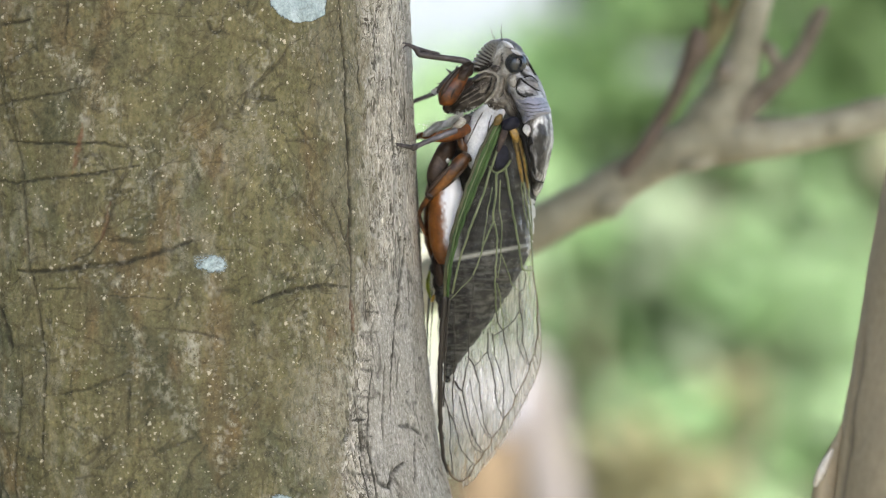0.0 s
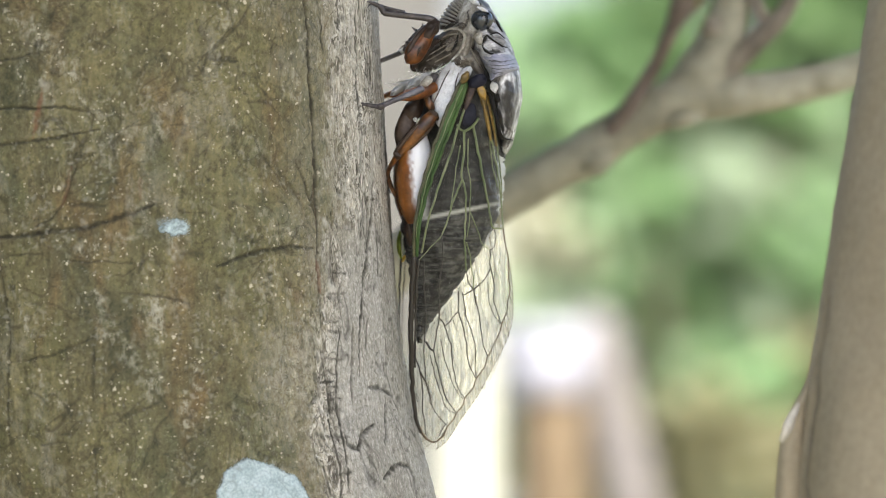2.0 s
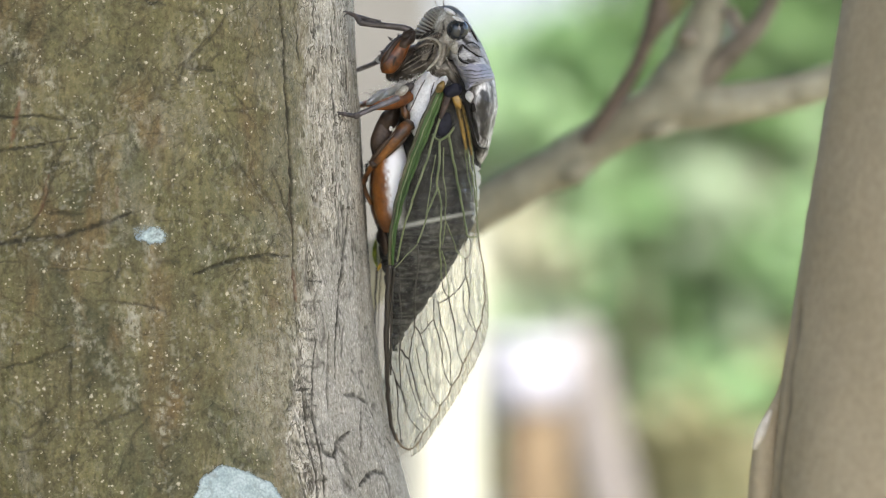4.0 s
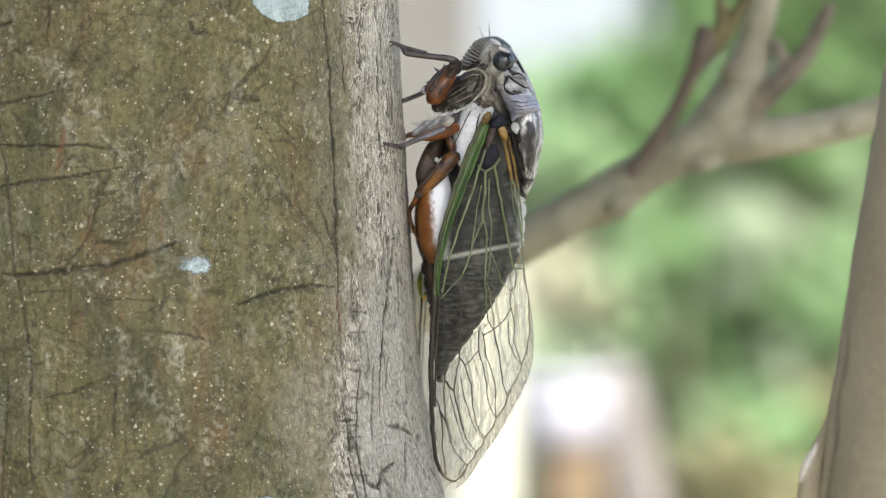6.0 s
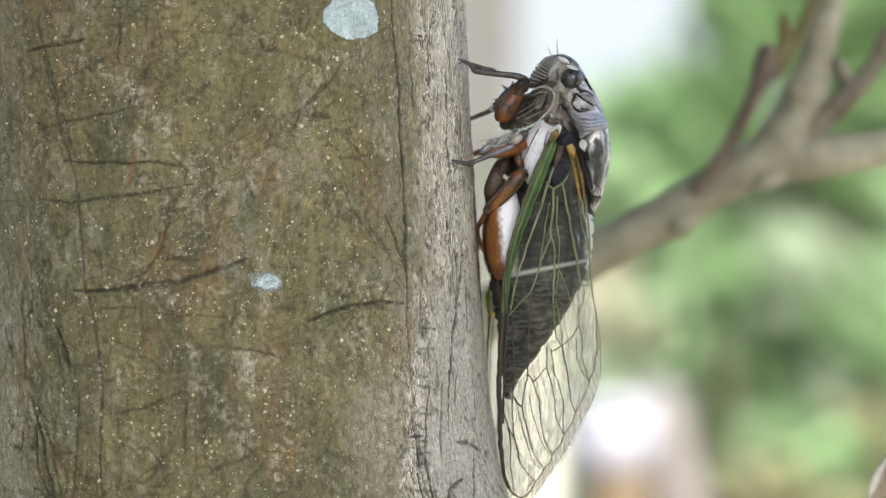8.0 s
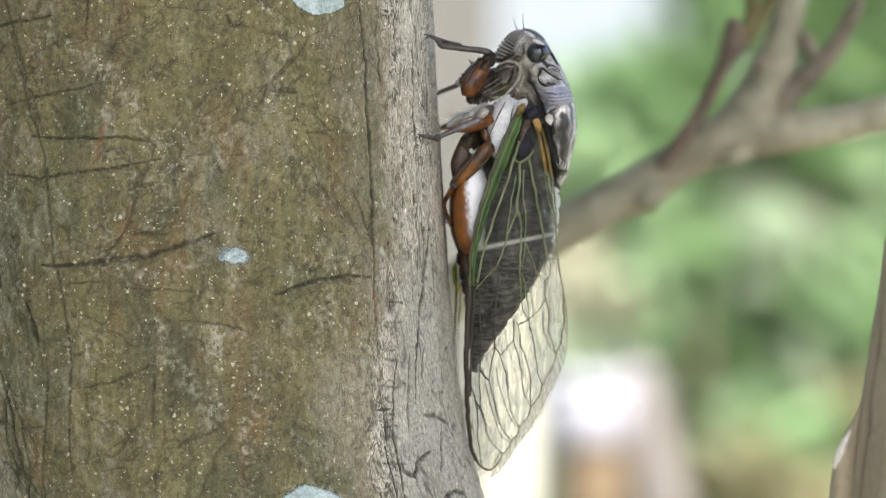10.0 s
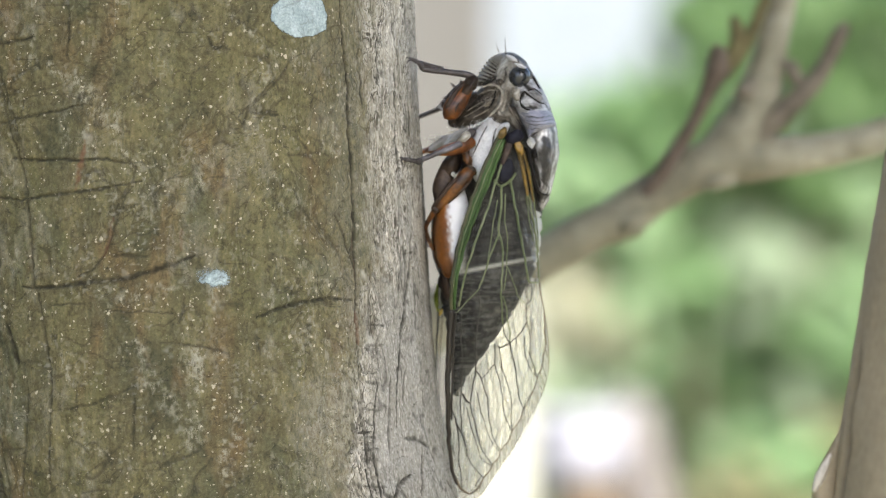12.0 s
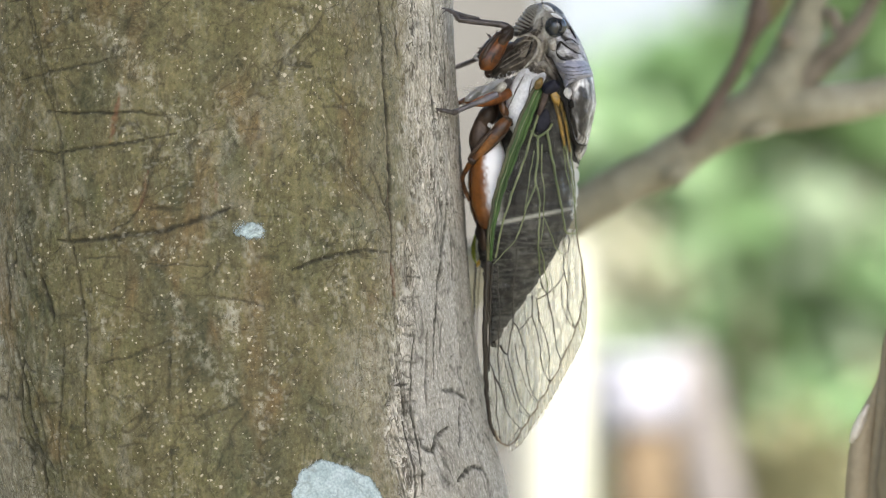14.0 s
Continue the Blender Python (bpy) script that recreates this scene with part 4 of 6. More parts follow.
# ---- second stem and the branch behind ----
def make_right_stem():
    """Leaning grey-brown stem with a raised bark flap and a long crack."""
    z = np.concatenate([np.linspace(-1300, -70, 40)[:-1], np.arange(-70, 70, 0.7), np.linspace(70, 1100, 30)])
    n = 200
    rad = np.interp(z, [-1300, -80, 60, 1100], [39, 30, 28, 18])
    smooth_left = np.interp(z, [-1300, -80, -36, -22, -6.4, 14.5, 32.2, 55, 1100], [-36, 55, 57.2, 58.8, 61.2, 64.3, 67.3, 71, 210])
    th = np.linspace(0, 2 * math.pi, n, endpoint=False)
    T, Z = np.meshgrid(th, z)
    R0, SL = rad[:, None], smooth_left[:, None]
    cx = SL + R0
    r = R0 + (vnoise(np.cos(T) * 4, np.sin(T) * 4, Z / 14, 61) - 0.5) * 0.7 + (vnoise(np.cos(T) * 22, np.sin(T) * 22, Z / 3, 62) - 0.5) * 0.22
    ang = math.pi + 0.17
    seam = np.clip(1 - np.abs(T - ang - (vnoise(Z / 5, Z * 0, Z * 0, 63) - 0.5) * 0.05) / 0.05, 0, 1) * np.clip((-8 - Z) / 6, 0, 1) * np.clip((Z + 120) / 40, 0, 1)
    r = r - seam * 1.2
    x, y = cx + np.cos(T) * r, np.sin(T) * r - 68
    verts = np.column_stack([x.ravel(), y.ravel(), (Z + MID).ravel()]) / 1000
    rows = len(z)
    faces = [(i * n + k, i * n + (k + 1) % n, (i + 1) * n + (k + 1) % n, (i + 1) * n + k) for i in range(rows - 1) for k in range(n)]
    stem = tagged(new("leaning_tree", None), "leaning grey-brown tree with a long bark crack", "tree")
    mesh_object("trunk", verts, faces, STEM_BARK, stem, attributes={"crack": seam.ravel()})
    v, f = tube_data([(47.4, -68, -140), (53.0, -68, -85), (55.7, -68, -55), (56.3, -68, -36), (56.9, -68, -28.8), (58.8, -68, -23), (60.8, -68, -14)], [2.0, 2.2, 2.2, 2.1, 1.4, 0.6, 0.2], sides=20, count=60, flat=1.4, seed=4, rough=0.0)
    mesh_object("bark_flap", (v + np.array([0, 0, MID])) / 1000, f, STEM_BARK, stem, "raised flap of bark along the crack")
    v, f = tube_data([(54.8, -69.6, -31.0), (55.7, -69.9, -28.8), (57.0, -69.6, -26.0)], [0.35, 0.7, 0.25], sides=12, count=20, seed=6, rough=0.12)
    mesh_object("bark_chip", (v + np.array([0, 0, MID])) / 1000, f, PALE_CHIP, stem, "pale broken edge of the bark flap")


make_right_stem()


def make_branch():
    b = tagged(new("tree_branch", None), "forked bare grey-brown branch with dead twigs", "branch")

    def limb(name, pts, radii, material=BRANCH_BARK, label="", seed=1, sides=20):
        p = [(x / 1000, y / 1000, (z + MID) / 1000) for x, y, z in pts]
        v, f = tube_data(p, np.asarray(radii) / 1000, sides=sides, count=10 * len(p), seed=seed, rough=0.03)
        mesh_object(name, v, f, material, b, label)

    limb("main_limb", [(-60, 120, -1300), (-50, 130, -500), (-30, 150, -60), (0, 155, -13.0), (14, 155, -3.4), (21.6, 155, 1.1), (26.0, 155, 3.6), (30.7, 155, 6.4), (34.7, 155, 8.1), (37.7, 155, 10.1), (41.7, 155, 12.8), (48.6, 155, 16.8), (54.6, 155, 19.2), (60.2, 155, 19.3), (65.2, 155, 19.6), (71.0, 155, 20.4), (76.0, 155, 21.6), (83.0, 155, 23.6), (110, 162, 33), (190, 180, 80)], [16, 12, 7, 4.6, 4.2, 3.9, 4.0, 3.9, 4.1, 4.2, 3.8, 4.1, 4.7, 4.3, 3.6, 3.3, 3.2, 3.1, 2.6, 1.2])
    limb("upper_limb", [(51.0, 155, 18.5), (55.6, 155, 22.0), (58.3, 155, 26.5), (60.2, 155, 31.5), (61.6, 155, 37.0), (63.0, 155, 42.3), (64.4, 156, 48.0), (70, 160, 85), (86, 170, 200)], [3.6, 4.9, 4.4, 3.8, 3.1, 2.7, 2.4, 2.0, 0.9])
    limb("dead_twig", [(37.2, 154, 9.6), (39.7, 153, 12.4), (42.4, 152, 16.0), (45.7, 152, 21.2), (48.4, 152, 25.8), (50.7, 152, 31.0), (52.3, 152, 34.6), (52.6, 152, 37.2), (52.2, 152, 39.0)], [2.0, 1.9, 1.6, 1.4, 1.3, 1.5, 2.2, 1.9, 1.0], RED_TWIG, "dark reddish dead twig with a swollen broken end")
    limb("dead_twig", [(53.6, 152, 35.0), (55.0, 152, 38.0), (55.9, 152, 40.6), (55.6, 152, 42.8), (55.0, 152, 44.4)], [1.0, 1.1, 1.4, 1.2, 0.5], OLIVE_TWIG, "short olive-brown bud")
    limb("dead_twig", [(53.6, 153, 34.0), (56.2, 153, 37.4), (58.8, 153, 42.2), (61.0, 153, 47.6), (64.5, 153, 57)], [1.2, 1.3, 1.2, 1.1, 0.5], OLIVE_TWIG, "olive-brown twig")
    limb("dead_twig", [(59.5, 154, 23.0), (62.8, 153, 26.0), (66.3, 153, 29.4), (69.8, 153, 32.9), (72.0, 153, 36.4), (73.7, 153, 40.2), (75.2, 153, 43.0)], [2.4, 2.2, 2.0, 1.8, 1.5, 1.5, 1.0], TWIG_BARK, "dark dead twig")
    limb("dead_twig", [(68.4, 153, 31.6), (66.6, 153, 33.4), (65.6, 153, 35.4), (64.6, 153, 36.6)], [1.3, 1.2, 1.3, 0.7], TWIG_BARK, "dark dead twig")
    limb("knot", [(56.5, 151, 30.2), (57.6, 150.6, 31.4), (58.6, 151, 32.4)], [1.2, 1.8, 1.0], TWIG_BARK, "dark branch scar")
    limb("knot", [(35.6, 152.5, 6.0), (37.4, 152.0, 7.2), (39.4, 152.5, 8.6)], [1.6, 2.4, 1.6], BRANCH_BARK, "swelling under the bend")
    limb("knot", [(49.5, 152.6, 14.2), (52.5, 152.0, 15.0), (56.0, 152.6, 15.6)], [1.0, 1.6, 1.0], BRANCH_BARK, "swelling under the fork")


make_branch()


# ---- the cicada ----
# drawn on a side sheet: u to the right, v down, w towards the far side; one step is U metres
U = 8.38e-5
CICADA_AT = (0.01079, 0.0, 1.29690)


def sheet(u, v, w=0.0):
    return ((u - 750) * U, w * U, (450 - v) * U)


def sheet_line(points):
    return [sheet(*p) for p in points]


cicada = tagged(new("cicada", None), "grey-brown cicada with clear green-veined wings clinging to the trunk", "cicada")
cicada.location = CICADA_AT


def body_part(name, stations, material, label="", rows=110, sides=150, power=2.2, marks=(), chalk=None, rings=(), lumps=0.0, seed=5):
    """A rounded shell lofted through stations (v, left u, right u, half width). marks: (width, depth, line on the sheet)."""
    st = spline(stations, rows)
    verts, crack, wax = [], [], []
    for v, l, r, w in st:
        c, h = (l + r) / 2, max((r - l) / 2, 0.3)
        for k in range(sides):
            a = 2 * math.pi * k / sides
            ca, sa = math.cos(a), math.sin(a)
            verts.append((c + h * math.copysign(abs(ca) ** (2 / power), ca), v, max(w, 0.3) * math.copysign(abs(sa) ** (2 / power), sa)))
    p = np.array(verts)
    mid_u = np.repeat((st[:, 1] + st[:, 2]) / 2, sides)
    mark = np.zeros(len(p))
    dig = np.zeros(len(p))
    jag = (vnoise(p[:, 0] / 6, p[:, 1] / 6, p[:, 2] / 6, seed + 1) - 0.5) * 4
    for width, depth, line in marks:
        r = line_reach(p[:, 0] + jag, p[:, 1] + jag, line, width) * (p[:, 2] < 5)
        mark = np.maximum(mark, np.clip(r * 1.6, 0, 1))
        dig = np.maximum(dig, np.clip(r * 1.3, 0, 1) * depth)
    for v0, slope, depth in rings:
        d = np.abs(p[:, 1] - v0 - slope * (p[:, 0] - 760))
        dig = np.maximum(dig, np.clip(1 - d / 5, 0, 1) * depth)
    bumpy = lumps * ((vnoise(p[:, 0] / 9, p[:, 1] / 9, p[:, 2] / 9, seed) - 0.5) + 0.6 * (vnoise(p[:, 0] / 4, p[:, 1] / 4, p[:, 2] / 4, seed + 2) - 0.5) + 0.35 * (vnoise(p[:, 0] / 1.8, p[:, 1] / 1.8, p[:, 2] / 1.8, seed + 3) - 0.5))
    out = np.column_stack([p[:, 0] - mid_u, np.zeros(len(p)), p[:, 2]])
    out /= np.linalg.norm(out, axis=1)[:, None] + 1e-9
    q = p + out * (bumpy - dig)[:, None]
    faces = [(i * sides + k, (i + 1) * sides + k, (i + 1) * sides + (k + 1) % sides, i * sides + (k + 1) % sides) for i in range(rows - 1) for k in range(sides)]
    faces += [tuple(range(sides)), tuple(reversed(range((rows - 1) * sides, rows * sides)))]
    at = {"crack": mark}
    at["chalk"] = chalk(p) if chalk else np.zeros(len(p))
    return mesh_object(name, [sheet(*c) for c in q], faces, material, cicada, label, attributes=at)


def blob(name, centre, axes, turn, material, parent=None, label="", lumps=0.06, seed=1, n=28):
    """A lumpy ellipsoid on the sheet; turn in degrees, clockwise as seen."""
    verts, faces = [], []
    rng = np.random.RandomState(seed)
    ph = rng.uniform(0, 6, 3)
    ct, st = math.cos(radians(turn)), math.sin(radians(turn))
    for i in range(n + 1):
        la = math.pi * i / n
        for k in range(2 * n):
            lo = math.pi * k / n
            d = 1 + lumps * (math.sin(3 * lo + ph[0]) * math.sin(2 * la + ph[1]) + 0.5 * math.sin(5 * la + ph[2]))
            a, b, w = math.cos(la) * axes[0] * d, math.sin(la) * math.cos(lo) * axes[1] * d, math.sin(la) * math.sin(lo) * axes[2] * d
            verts.append(sheet(centre[0] + a * ct - b * st, centre[1] + a * st + b * ct, centre[2] + w))
    m = 2 * n
    faces = [(i * m + k, i * m + (k + 1) % m, (i + 1) * m + (k + 1) % m, (i + 1) * m + k) for i in range(n) for k in range(m)]
    return mesh_object(name, verts, faces, material, parent or cicada, label)


def rod(name, line, radii, material, parent=None, label="", flat=1.0, sides=12, count=0):
    v, f = tube_data(sheet_line(line), np.asarray(radii, dtype=float) * U, sides=sides, flat=flat, count=count)
    return mesh_object(name, v, f, material, parent or cicada, label)


def cicada_body():
    body_part("thorax", [(150, 752, 830, 70), (175, 712, 850, 92), (215, 694, 856, 100), (255, 690, 852, 100), (300, 692, 846, 95), (330, 700, 838, 85)], ABDOMEN, lumps=3)
    blob("thorax_flank", (742, 214, -78), (62, 30, 26), 100, WHITE_WAX_GLINT, label="white waxy thorax side", lumps=0.05)
    blob("thorax_flank", (762, 186, -84), (30, 12, 14), 125, WHITE_WAX_GLINT, label="white waxy thorax side", lumps=0.05)
    body_part("head", [(34, 772, 788, 24), (41, 766, 801, 60), (52, 760, 812, 84), (68, 752, 819, 94), (85, 744, 822, 96), (105, 740, 815, 88), (122, 740, 800, 74), (135, 748, 790, 54)], GREY_HIDE,
              label="dusty grey head", lumps=4, marks=[(4, 2.5, [(722, 92), (745, 84), (757, 78)]), (5, 2, [(786, 43), (800, 46), (818, 62)]), (3, 1.5, [(775, 62), (770, 85), (760, 100)])])
    # ribbed face bulge: pale ridges over a dark ground
    ribs = 12
    pts = spline([(770, 37, 0), (756, 40, 0), (744, 50, 0), (732, 66, 0), (722, 84, 0)], ribs)
    for i in range(ribs):
        u, v, _ = pts[i]
        a = i / (ribs - 1)
        ix, iy = (0.55 + 0.3 * a) * 22, (0.95 - 0.75 * a) * 22
        reach = 0.5 + 0.7 * math.sin(math.pi * (0.12 + 0.8 * a))
        arc = [(u + ix * reach * 1.25, v + iy * reach * 1.25, -66), (u + ix * reach * 0.75, v + iy * reach * 0.75, -54), (u + ix * 0.25, v + iy * 0.25, -34), (u, v, -12), (u, v, 12), (u + ix * 0.25, v + iy * 0.25, 34), (u + ix * reach, v + iy * reach, 56)]
        rod("face_ridge", arc, [0.8, 1.8, 2.2, 2.3, 2.3, 2.0, 1.2], RIDGE, count=24)
    body_part("face_bulge", [(36, 765, 786, 18), (43, 753, 792, 38), (54, 743, 794, 48), (68, 732, 794, 52), (82, 724, 784, 50), (94, 724, 766, 38)], DARK_SHELL, lumps=1)
    for w in (-92, 92):
        eye = blob("eye", (798, 80, w * 1.08), (19.5, 19, 19), 0, EYE, label="glossy black eye", lumps=0.0)
        blob("eye_rim", (799, 81, w * 0.90), (22.5, 22, 13), 0, GREY_HIDE, eye, lumps=0.02)
    # highlights above the eye, put in as white lumps
    blob("brow", (799, 61, -109), (10, 3.2, 7), 24, WHITE_WAX_GLINT, label="white highlight beside the eye, shaped as a lump", lumps=0.1)
    blob("brow", (785, 47, -78), (12, 4.2, 14), 30, WHITE_WAX_GLINT, label="white highlight beside the eye, shaped as a lump", lumps=0.1)
    for a, b in (((775, 38, -40), (773, 8, -52)), ((766, 38, 30), (757, 14, 40))):
        rod("antenna", [a, ((a[0] + b[0]) / 2 - 1, (a[1] + b[1]) / 2, (a[2] + b[2]) / 2), b], [1.2, 0.7, 0.25], DARK_SHELL, sides=6)
    # cheek and coxa plates
    blob("cheek_plate", (752, 97, -70), (34, 9, 26), -28, FACE, lumps=0.08, seed=2)
    blob("cheek_plate", (748, 112, -66), (36, 10, 26), -34, FACE, lumps=0.08, seed=3)
    blob("throat", (708, 138, -40), (40, 26, 40), -40, DARK_SHELL, lumps=0.08, seed=14)
    blob("front_coxa", (727, 139, -66), (48, 19, 24), -36, FACE, label="dark grooved front coxa", lumps=0.07, seed=4)
    blob("front_coxa", (742, 128, -78), (30, 7, 12), -38, GREY_HIDE, lumps=0.1, seed=5)
    for line, r, m in (([(741, 95, -94), (756, 96, -98), (767, 105, -100), (767, 121, -98), (757, 138, -95), (745, 150, -92)], [1.0, 2.4, 3.0, 3.2, 2.8, 1.2], GREY_HIDE), ([(700, 152, -90), (718, 142, -94), (736, 130, -93), (748, 120, -92)], [0.5, 1.1, 1.1, 0.5], GREY_HIDE), ([(704, 142, -90), (720, 132, -94), (738, 122, -92)], [0.5, 1.2, 0.5], GREY_HIDE), ([(714, 154, -88), (730, 146, -93), (744, 138, -92)], [0.5, 1.3, 0.5], GREY_HIDE), ([(730, 100, -92), (742, 95, -95), (752, 92, -95)], [0.8, 1.8, 0.8], GREY_HIDE), ([(726, 112, -92), (742, 105, -95), (756, 104, -96)], [0.6, 1.6, 0.8], GREY_HIDE), ([(760, 140, -94), (766, 150, -94), (778, 158, -92)], [1.5, 3.5, 2], GREY_HIDE), ([(778, 128, -96), (786, 146, -98), (798, 162, -100)], [1.2, 2.6, 1.4], GREY_HIDE)):
        rod("cheek_fold", line, r, m, flat=0.7, sides=12, count=22)
    blob("neck_plate", (770, 125, -74), (36, 9, 22), 105, GREY_HIDE, lumps=0.1, seed=6)
    blob("neck_plate", (772, 150, -70), (30, 16, 26), -20, FACE, lumps=0.1, seed=7)
    blob("neck_plate", (790, 160, -76), (26, 12, 20), 60, FACE, lumps=0.1, seed=8)
    body_part("pronotum", [(56, 800, 814, 58), (66, 793, 821, 84), (80, 786, 829, 98), (98, 778, 840, 108), (115, 777, 848, 114), (135, 784, 855, 120), (150, 792, 860, 125), (163, 799, 863, 126), (174, 806, 846, 122), (186, 811, 817, 116)], LILAC,
              label="lilac-grey pronotum with dark furrows", lumps=3.5, rows=110,
              marks=[(6, 5, [(806, 94), (818, 104), (832, 117)]), (5, 4, [(799, 122), (806, 131), (822, 137), (836, 134)]), (4, 3, [(806, 108), (800, 116), (799, 124)]), (2.5, 2, [(812, 139), (835, 146), (861, 141)]), (7, 3, [(822, 76), (836, 88), (846, 106)]), (2, 1, [(778, 112), (786, 140), (800, 165), (811, 184)])])
    body_part("collar", [(140, 788, 857, 121), (147, 791, 860, 127), (156, 796, 863, 130), (165, 801, 865, 130), (170, 804, 858, 127), (178, 808, 838, 122), (187, 812, 817, 116)], COLLAR, label="lilac band behind the pronotum", lumps=0.5, rows=70,
              marks=[(1.2, 0.8, [(798, 150), (830, 153), (864, 147)]), (1.0, 0.7, [(801, 157), (832, 160), (864, 154)]), (1.0, 0.7, [(804, 164), (834, 167), (864, 160)]), (1.0, 0.7, [(807, 172), (834, 173)]), (2.5, 2, [(812, 187), (838, 177), (864, 166)])])
    body_part("mesonotum", [(158, 810, 858, 80), (168, 806, 865, 98), (185, 806, 868, 106), (210, 809, 870, 108), (240, 813, 866, 104), (270, 819, 859, 92), (292, 824, 855, 76), (306, 828, 849, 58), (316, 830, 842, 40), (323, 834, 839, 20)], MESO,
              label="silvery brown mesonotum", lumps=4, rows=110,
              marks=[(17, 1, [(842, 188), (847, 205), (842, 225), (846, 245), (843, 262)]), (7, 1, [(826, 236), (832, 258), (836, 276)]), (7, 3, [(812, 190), (815, 215), (819, 250)]), (5, 4, [(818, 205), (824, 216), (822, 245), (828, 280)]), (9, 3, [(826, 286), (840, 293), (858, 290)]), (4, 2, [(838, 262), (850, 275)]), (3, 2, [(832, 310), (842, 318), (850, 308)])])
    blob("pronotum_lobe", (818, 129, -108), (19, 7.5, 9), 20, LILAC, label="raised lilac-grey lobe", lumps=0.1, seed=21)
    blob("pronotum_lobe", (827, 113, -101), (15, 6.5, 10), 36, LILAC, label="raised lilac-grey lobe", lumps=0.1, seed=23)
    blob("pronotum_lobe", (797, 112, -98), (12, 12, 10), 60, GREY_HIDE, lumps=0.12, seed=22)
    rod("flank_seam", [(741, 168, -100), (731, 186, -104), (722, 206, -102), (710, 232, -92)], [0.7, 1.0, 0.9, 0.5], DARK_SHELL, sides=8, count=18)
    rod("flank_seam", [(757, 172, -100), (752, 190, -106), (750, 206, -106)], [0.7, 1.1, 0.7], DARK_SHELL, sides=8, count=12)
    for line, r in (([(807, 106, -112), (813, 113, -114), (821, 119, -113), (834, 126, -108), (843, 128, -100)], [1.0, 2.6, 2.4, 1.6, 0.6]), ([(799, 127, -112), (803, 134, -118), (813, 139, -120), (828, 142, -114), (842, 141, -104)], [1.0, 1.7, 1.9, 1.3, 0.5]), ([(806, 106, -112), (801, 114, -110), (799, 127, -112)], [0.9, 1.3, 1.0]), ([(812, 106, -110), (825, 102, -104), (838, 112, -98)], [0.8, 1.3, 0.7]),
                    ([(776, 116, -70), (784, 138, -90), (800, 165, -104), (813, 187, -108)], [0.7, 1.0, 1.1, 0.9]), ([(733, 95, -96), (744, 88, -97), (757, 83, -94)], [1.5, 3.6, 1.2]), ([(784, 45, -62), (790, 50, -76), (796, 52, -84)], [3, 4, 2]),
                    ([(756, 106, -96), (752, 122, -98), (744, 136, -96)], [1.2, 2.6, 1.2]), ([(816, 70, -76), (825, 86, -82), (834, 100, -80)], [1.5, 3.2, 1.5]),
                    ([(805, 206, -100), (814, 216, -108), (822, 250, -108), (832, 284, -96), (852, 290, -66)], [1.5, 4.2, 3.6, 4.5, 1.5]), ([(825, 210, -108), (826, 222, -109)], [3, 5])):
        rod("furrow", line, r, FURROW, label="black furrow", flat=0.5, sides=10, count=20)
    blob("wax_spot", (819, 197, -108), (6.5, 10, 3.5), -14, PALE_HIDE, label="white waxy spot", lumps=0.1)

    def band(p):
        v0 = 424 - 0.20 * (p[:, 0] - 715)
        b = np.clip(1.4 - np.abs(p[:, 1] - v0) / 3.6, 0, 1) * np.clip(1.0 - np.abs(p[:, 0] - 740) / 130, 0, 0.75)
        side = np.clip((708 - p[:, 0]) / 14, 0, 1) * np.clip((430 - p[:, 1]) / 8, 0, 1)
        back = np.clip((p[:, 0] - 826) / 6, 0, 1) * np.clip((425 - p[:, 1]) / 10, 0, 1) * 0.8
        dust = np.clip((vnoise(p[:, 0] / 14, p[:, 1] / 2.6, p[:, 2] / 14, 8) - 0.45) * 0.5, 0, 0.10) * np.clip((p[:, 1] - 400) / 60, 0.25, 1)
        return np.maximum(np.maximum(b, side), np.maximum(back, dust))

    body_part("abdomen", [(290, 690, 838, 92), (320, 686, 840, 98), (360, 678, 839, 102), (400, 664, 836, 102), (440, 656, 822, 98), (470, 660, 807, 92), (500, 666, 789, 82), (540, 674, 763, 66), (580, 678, 735, 46), (612, 680, 711, 28), (634, 682, 700, 16), (650, 686, 696, 6)], ABDOMEN,
              label="sooty tapering abdomen with one white band", rows=150, lumps=3, chalk=band, rings=[(340 + 27 * i, -0.12, 3.2) for i in range(11)])


cicada_body()


